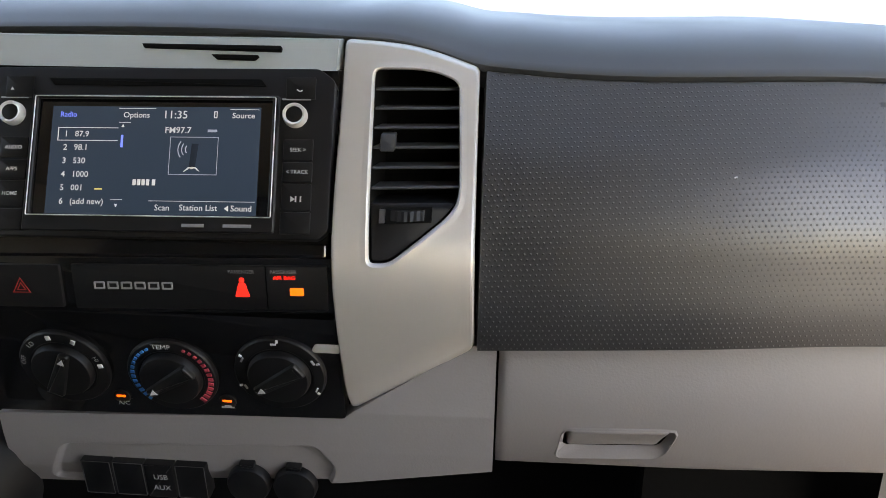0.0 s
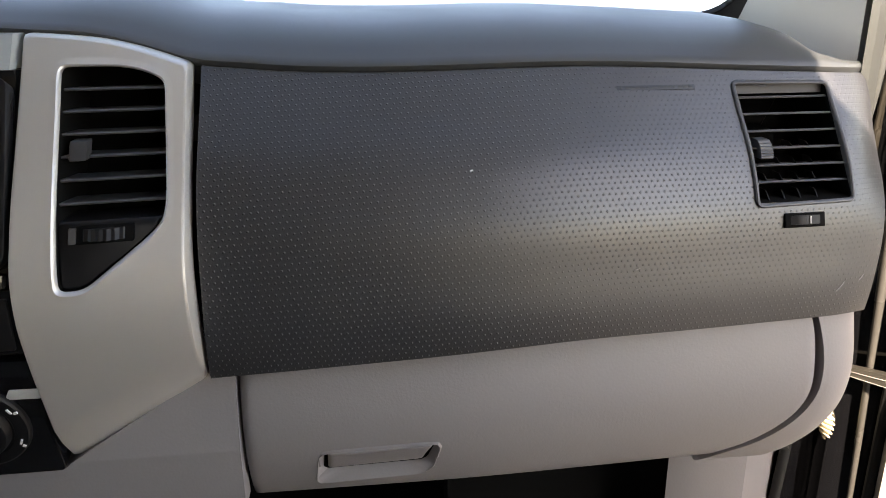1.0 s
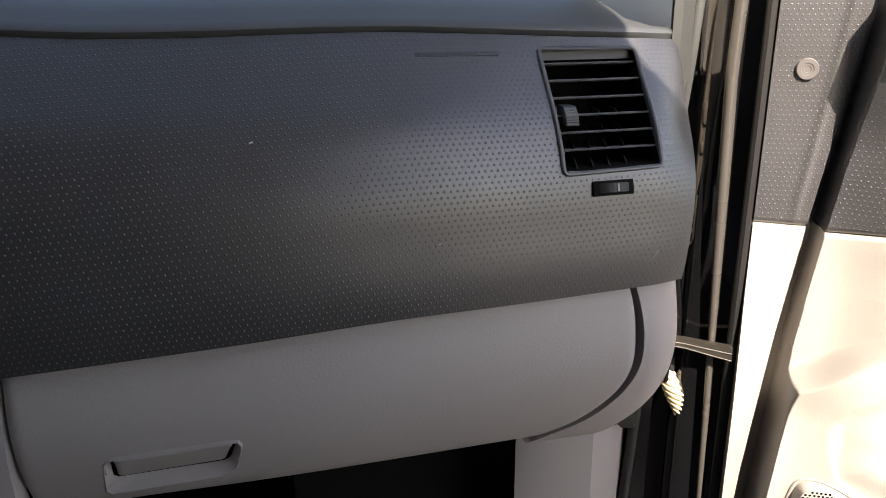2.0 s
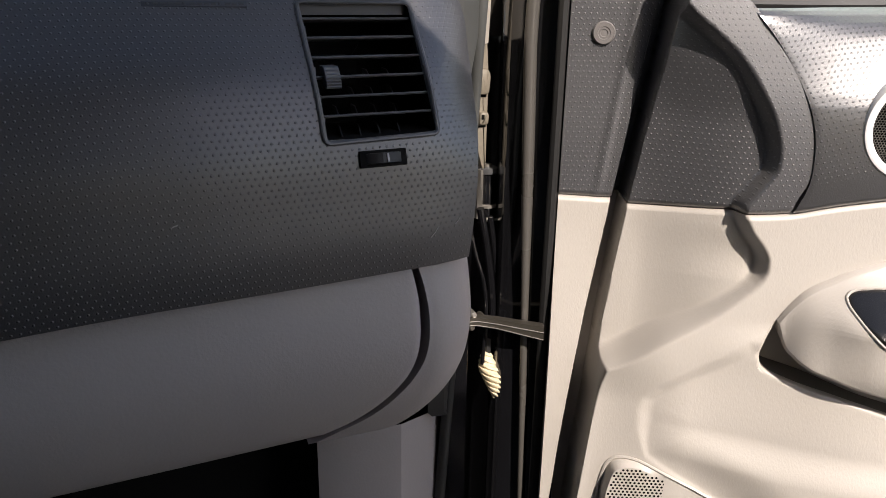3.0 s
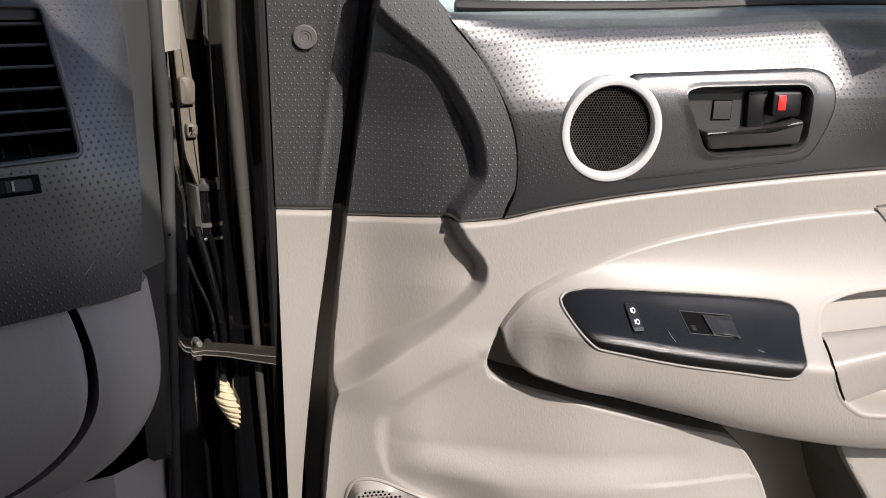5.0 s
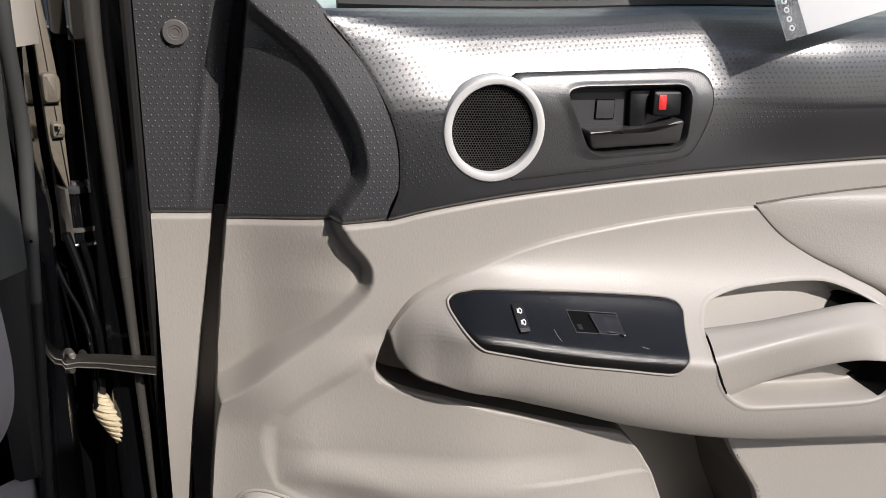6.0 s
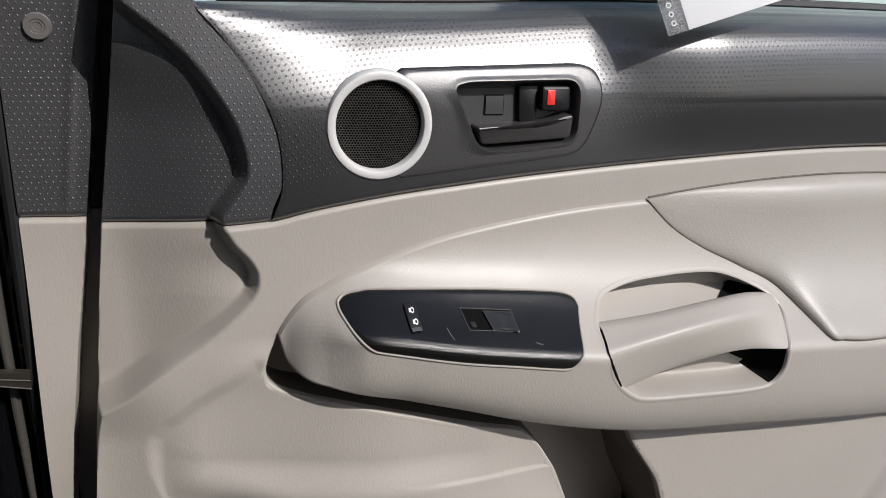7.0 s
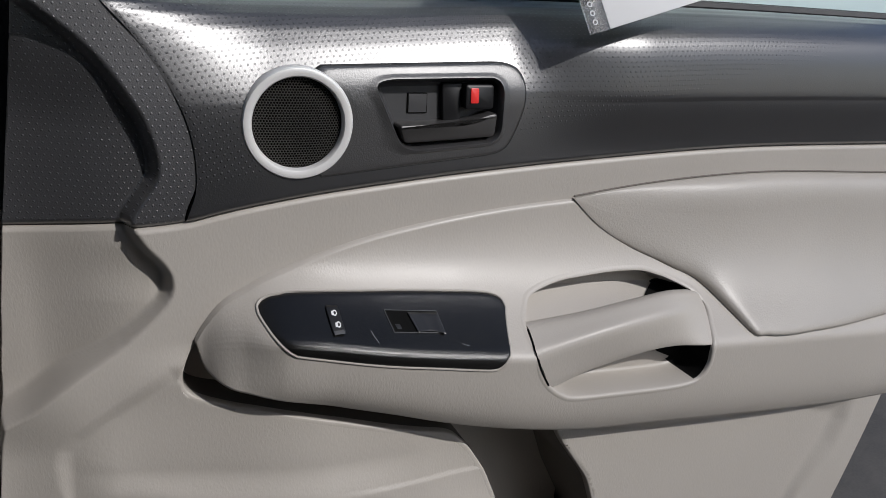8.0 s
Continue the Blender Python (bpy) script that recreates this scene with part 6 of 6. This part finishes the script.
for i in range(60):
    for j in range(50):
        a, b = 0.055 + (i + 0.5 * (j % 2)) * 0.0036, 0.735 + j * 0.0031
        if b > 0.81 or not inside(inset(GR, 0.007), np.array([a]), np.array([b]))[0]:
            continue
        k = len(verts)
        verts += [DP(a + 0.00115 * math.cos(q * math.pi / 4), b + 0.00115 * math.sin(q * math.pi / 4), 0.0624) for q in range(8)]
        faces.append(tuple(range(k, k + 8)))
part("grille_hole", (verts, faces), void, gr_, "dark perforations")["kind"] = "stuff"

# painted shell of the door and its seals
prof = [(0.03, -0.022), (-0.018, -0.024), (-0.030, -0.030), (-0.036, -0.042), (-0.038, -0.070), (-0.052, -0.080), (-0.060, -0.095), (-0.062, -0.150), (0.03, -0.155)]
zz = [0.45, 0.60, 0.80, 1.00, 1.15, 1.30, 1.45]
part("front_edge", loft([[DP(a, h, b) for a, b in prof] for h in zz], cap0=True, cap1=True), paint, door, "gloss black painted door edge")
part("outer_shell", merged(loft([[DP(a, b, -0.155) for a, b in [(0.02, 0.45), (0.80, 0.45), (0.925, 0.85), (0.985, 1.15), (0.02, 1.15)]], [DP(a, b, -0.03) for a, b in [(0.02, 0.45), (0.80, 0.45), (0.920, 0.85), (0.965, 1.13), (0.02, 1.13)]]], cap0=True, cap1=True)), paint, door, "gloss black door skin")
part("door_seal", tube([DP(-0.0145 + 0.030 * max(0.0, 1.14 - h) + 0.03 * max(0.0, h - 1.15), h, -0.016) for h in np.linspace(0.50, 1.36, 40)], [0.0042 + 0.0026 * float(smooth(0.85, 1.08, h)) for h in np.linspace(0.50, 1.36, 40)], 14, 0.8), seal_grey, door, "grey rubber door seal")
part("edge_seal", tube([DP(0.011, h, -0.008) for h in np.linspace(0.48, 1.36, 20)], 0.0055, 10), rubber, door, "black rubber edge strip")
part("sill_strip", tube([DP(a, 1.176 + float(rise_u(a)), -0.030) for a in np.linspace(0.16, 1.0, 30)], 0.006, 8), rubber, door, "black window sill seal")
dusty_glass = bpy.data.materials.new("dusty_glass")
dusty_glass.use_nodes = True
dg = dusty_glass.node_tree.nodes["Principled BSDF"]
dg.inputs["Base Color"].default_value = (0.80, 0.88, 0.85, 1)
dg.inputs["Transmission Weight"].default_value, dg.inputs["Roughness"].default_value, dg.inputs["IOR"].default_value = 0.6, 0.02, 1.45
pane = part("pane", plate([(0.12, 1.15), (1.0, 1.15), (0.95, 1.60), (0.35, 1.60)], place_at(DP(0, 0, -0.042), ALONG, (0, 0, 1)), -0.002, 0.002, 0.0003), dusty_glass, door, "dusty door glass")
pane.visible_shadow = False

# hinge, check strap and wiring boot between body and door
hinge = thing("door_hinge", (0.585, 0.62, 1.0), "black painted steel door hinge with edge highlights in bright steel", "hinge")
HC = Vector((0.5825, 0.620, 1.003))
lathe = lambda prof, c, n=20: loft([[c + Vector((r * math.cos(2 * math.pi * k / n), r * math.sin(2 * math.pi * k / n), h)) for k in range(n)] for r, h in prof], cap0=True, cap1=True)
part("barrel", lathe(((0.0075, -0.022), (0.0080, -0.016), (0.0066, -0.012), (0.0085, -0.009), (0.0085, 0.006), (0.0070, 0.010), (0.0078, 0.014), (0.0072, 0.019)), HC), paint, hinge, "gloss black hinge barrel")
part("washer", lathe(((0.0085, -0.0135), (0.0102, -0.0130), (0.0102, -0.0105), (0.0085, -0.0100)), HC), steel, hinge, "bright worn washer")
part("cap", lathe(((0.0090, 0.0185), (0.0098, 0.0205), (0.0096, 0.0235), (0.0070, 0.0245)), HC), slat_grey, hinge, "grey hinge cap")
part("pin", lathe(((0.0035, -0.026), (0.0035, 0.0270)), HC, 12), steel, hinge, "steel hinge pin")
# leaf and foot are bright steel to give the black hinge its edge highlights
part("leaf", loft([[HC + Vector(q) for q in ((-0.0125, 0.012, h), (-0.0115, -0.004, h), (-0.0085 - 0.0015 * math.sin(h * 70), -0.0075, h), (-0.0070, -0.0060, h), (-0.0095, 0.012, h))] for h in (0.023, 0.012, 0.0, -0.012, -0.020, -0.0235)], cap0=True, cap1=True), steel, hinge, "leaf edge in bright steel for its highlight")
part("foot", tube([HC + Vector((-0.0085, -0.0075, -0.0235)), HC + Vector((0.0, -0.0085, -0.0245)), HC + Vector((0.0098, -0.0080, -0.0240))], 0.0014, 8), steel, hinge, "lower edge in bright steel for its highlight")
part("door_leaf", plate(rounded([(0.0, -0.018), (0.045, -0.016), (0.045, 0.016), (0.0, 0.018)], 0.004), place_at((0.590, 0.632, 1.003), (0.9, -0.1, 0), (0, 0, 1)), -0.003, 0.003, 0.001), paint, hinge)
for h in (0.044, -0.046):
    part("bolt", tube([Vector((0.612, 0.622, 1.003 + h)), Vector((0.609, 0.610, 1.003 + h))], [0.0055, 0.0045], 6), dull_steel, hinge, "hexagon bolt")
strap = thing("check_strap", (0.58, 0.58, 0.89), "bright steel door check strap with a looped end", "check strap")
SP = [Vector((0.548, 0.586, 0.8915)), Vector((0.560, 0.583, 0.8920)), Vector((0.575, 0.571, 0.8920)), Vector((0.592, 0.557, 0.8905)), Vector((0.6080, 0.545, 0.8890))]
WD = (0.0026, 0.0030, 0.0032, 0.0042, 0.0052)
across = Vector((0.35, 0.93, 0)).normalized()
for lift, nm in ((0.0, "arm"), (0.0055, "upper_blade")):
    part(nm, loft([[q + across * j + Vector((0, 0, k + lift * (0.5 + 0.5 * n_ / 4))) for j, k in ((-0.004, -w_), (0.004, -w_), (0.004, w_ * 0.5), (-0.004, w_ * 0.5))] for n_, (q, w_) in enumerate(zip(SP, WD))], cap0=True, cap1=True), dull_steel, strap)
# thin paler tubes put the highlights on the strap's near edges
part("edge_glint", tube([q - across * 0.0042 + Vector((0, 0, 0.4 * w_)) for q, w_ in zip(SP, WD)], 0.0006, 6), steel, strap, "bright steel line for the edge highlight")
part("edge_glint", tube([q - across * 0.0042 + Vector((0, 0, -0.95 * w_)) for q, w_ in zip(SP, WD)], 0.0005, 6), steel, strap, "bright steel line for the edge highlight")
# two plates clamp the strap's looped end to the post
for z0, z1, bow in ((0.9045, 0.8960, 0.0010), (0.8880, 0.8860, -0.0012)):
    part("clamp_plate", tube(spline([Vector((0.5335, 0.580, z0)), Vector((0.5420, 0.585, (z0 + z1) / 2 + bow)), Vector((0.5520, 0.586, z1)), Vector((0.5640, 0.586, 0.8905))], 5), 0.0026, 8, 0.6), dull_steel, strap, "bent steel clamp plate")
for x_, z_ in ((0.5560, 0.8985), (0.5545, 0.8860), (0.5655, 0.8945), (0.5430, 0.8905)):
    part("rivet", tube([Vector((x_, 0.592, z_)), Vector((x_, 0.582, z_)), Vector((x_, 0.5805, z_))], [0.0030, 0.0029, 0.0018], 12), steel if z_ > 0.897 else dull_steel, strap, "steel rivet")
boot_t = thing("wiring_boot", (0.585, 0.60, 0.80), "cream corrugated rubber wiring boot", "wiring boot")
# ribs lie askew to the sleeve's axis, and the sleeve tapers to its lower end
loops = []
for k in range(67):
    f = k / 66
    c = Vector((0.5785, 0.598, 0.8500)).lerp(Vector((0.5990, 0.594, 0.7800)), f) + Vector((-0.0030 * math.sin(f * 3.1), 0, 0))
    r = (0.0045 + 0.0088 * math.sin(min(1, f * 2.4) * 1.57) - 0.0105 * max(0, f - 0.30) / 0.70) * (1.0 if k % 6 < 3 else 0.80)
    loops.append([c + Vector((r * math.cos(v), r * math.sin(v), -0.45 * r * math.cos(v))) for v in np.linspace(0, 2 * math.pi, 20, endpoint=False)])
part("bellows", loft(loops, cap0=True, cap1=True), boot, boot_t, sharp=20)
part("cable", tube([(0.5790, 0.598, 0.846), (0.580, 0.600, 0.866), (0.581, 0.600, 0.885)], 0.0030, 8), rubber, boot_t, "black cable")

# body post behind the dash end: black paint, tan inner flange, seal and side trim
post = [(0.500, 0.590), (0.548, 0.590), (0.555, 0.612), (0.562, 0.640), (0.580, 0.658), (0.596, 0.664), (0.640, 0.668), (0.640, 0.80), (0.500, 0.80)]
tagged(part("body_post", loft([[(a, b, h) for a, b in post] for h in (0.40, 0.7, 0.9, 1.0, 1.10, 1.136)], cap0=True, cap1=True), paint, sharp=40), "gloss black painted body post at the door opening", "body post", kind="structure")
tan_metal = material("dusty_tan_primer", (0.17, 0.148, 0.115), 0.55, bump=0.3, grain=300, vary=0.35)
FL = place_at((0, 0.617, 0), (1, 0, 0), (0, 0, 1))
fl = part("inner_flange", plate(spline([(0.5690, 1.20), (0.5640, 1.20), (0.5643, 1.154), (0.5655, 1.10), (0.5668, 1.056), (0.5700, 1.042), (0.5748, 1.027), (0.5778, 1.028), (0.5780, 1.07), (0.5778, 1.11), (0.5745, 1.150)], 5, True), FL, -0.004, 0.002, 0.0012), tan_metal)
tagged(fl, "dusty tan painted metal flange on the body post", "body flange", kind="structure")
for a, b, ra, rb in ((0.5720, 1.105, 0.0068, 0.0115), (0.5732, 1.073, 0.0052, 0.0062)):
    part("clip", plate(rounded([(a - ra, b - rb), (a + ra * 0.8, b - rb), (a + ra, b + rb * 0.5), (a + ra * 0.5, b + rb), (a - ra, b + rb)], ra * 0.6), FL, 0.0, 0.0075, 0.0035), tan_metal, fl, "dusty metal clip")
    # black strip below the clip, drawn as its shadow
    part("clip_shadow_strip", plate(rect(a - ra * 0.9, b - rb - 0.0022, a + ra * 0.6, b - rb - 0.0006, 0.0004), FL, 0.001, 0.0026, 0.0002), void, fl)
part("clip_hole", plate(rect(0.5700, 1.0725, 0.5725, 1.0765, 0.0004), FL, 0.004, 0.0079, 0.0002), void, fl)
for pts, rr in ((((0.566, 0.598, 0.995), (0.5735, 0.598, 0.960), (0.5800, 0.598, 0.918), (0.5822, 0.598, 0.890), (0.5815, 0.598, 0.865)), 0.0036), (((0.552, 0.590, 0.985), (0.560, 0.592, 0.955), (0.570, 0.594, 0.925), (0.5735, 0.594, 0.895), (0.572, 0.594, 0.840)), 0.0020), (((0.578, 0.602, 0.985), (0.583, 0.602, 0.955), (0.587, 0.602, 0.920), (0.5885, 0.602, 0.870)), 0.0028)):
    tagged(part("door_cable", tube(spline([Vector(q) for q in pts], 8), rr, 10), paint), "glossy black cable from post to door", "cable", kind="structure")
side_trim = material("grey_green_side_trim", (0.062, 0.064, 0.061), 0.5, bump=0.1)
st_ = part("pillar_side_trim", loft([[(0.498, 0.530, h), (0.5085, 0.5345, h), (0.5120, 0.537, h), (0.5245, 0.5455, h), (0.5275, 0.550, h), (0.5275, 0.585, h)] for h in (0.990, 1.05, 1.09)] + [[(0.496, 0.500, h), (0.5045, 0.5025, h), (0.5075, 0.506, h), (0.5205, 0.5145, h), (0.5235, 0.519, h), (0.5235, 0.575, h)] for h in (1.15, 1.25, 1.40)], closed=False), side_trim)
tagged(st_, "grey plastic trim strip beside the dash end", "side trim", kind="structure")
se = part("opening_seal", tube([(0.5335 + 0.065 * (h - 1.0075) - 0.014 * smooth(1.06, 1.18, h), 0.558 - 0.028 * smooth(1.06, 1.18, h), h) for h in np.linspace(0.96, 1.40, 30)], 0.0050, 18), side_trim)
tagged(se, "grey rubber seal round the door opening", "door seal", kind="structure")
part("seal_hole", tube([(0.5333, 0.556, 1.0075), (0.5325, 0.5526, 1.0075)], 0.0012, 10), void, se)
bk = part("body_edge", loft([[(0.5365 + 0.065 * (h - 1.0075), 0.562, h), (0.546 + k, 0.572, h), (0.5545 + k, 0.588, h), (0.5545 + k, 0.61, h)] for h, k in ((0.45, 0.0), (0.95, 0.0), (1.02, 0.002), (1.06, -0.001), (1.16, -0.002), (1.30, -0.004))], closed=False), paint)
part("lower_seal", tube([(0.5335 + 0.065 * (h - 1.0075), 0.558, h) for h in np.linspace(0.45, 0.962, 20)], 0.0050, 14), rubber, se, "black lower length of the seal")
lf = part("rubber_flap", loft([[(0.498 + k, 0.545, h), (0.512 + k, 0.543, h), (0.5245 + 0.055 * (h - 0.99), 0.547, h), (0.5280 + 0.055 * (h - 0.99), 0.553, h), (0.5280 + 0.055 * (h - 0.99), 0.59, h)] for h, k in ((0.825, 0.004), (0.829, 0.0), (0.90, 0.0), (0.9895, 0.0))], closed=False), rubber)
tagged(lf, "black rubber flap behind the dash end", "rubber flap", kind="structure")
tagged(bk, "glossy black body edge between seal and post", "body edge", kind="structure")

# sheet of paper in a clear sleeve, leaning at the door's window
SL = place_at(DP(0.4805, 1.1615, 0.085), (ALONG + Vector((0, 0, 0.30))).normalized(), -0.35 * INTO + Vector((0, 0, 1)))
pap = thing("paper_sleeve", SL(0.1, 0.05, 0), "white sheet of paper in a clear punched plastic sleeve", "paper")
part("sleeve", plate(rect(0.0, 0.0, 0.018, 0.22), SL, -0.0004, 0.0004, 0.0001), film_clear, pap, "clear sleeve edge")
part("sheet", plate(rect(0.018, 0.0, 0.235, 0.22), SL, -0.0005, 0.0005, 0.0001), paper_white, pap)
for k in range(9):
    c_ = circle(0.0070, 0.008 + k * 0.0070, 0.0022, 14)
    part("punched_ring", rim(c_, inset(c_, 0.0008), SL, 0.0003, 0.0008, 0.0001, 0.0003), white_ink, pap)
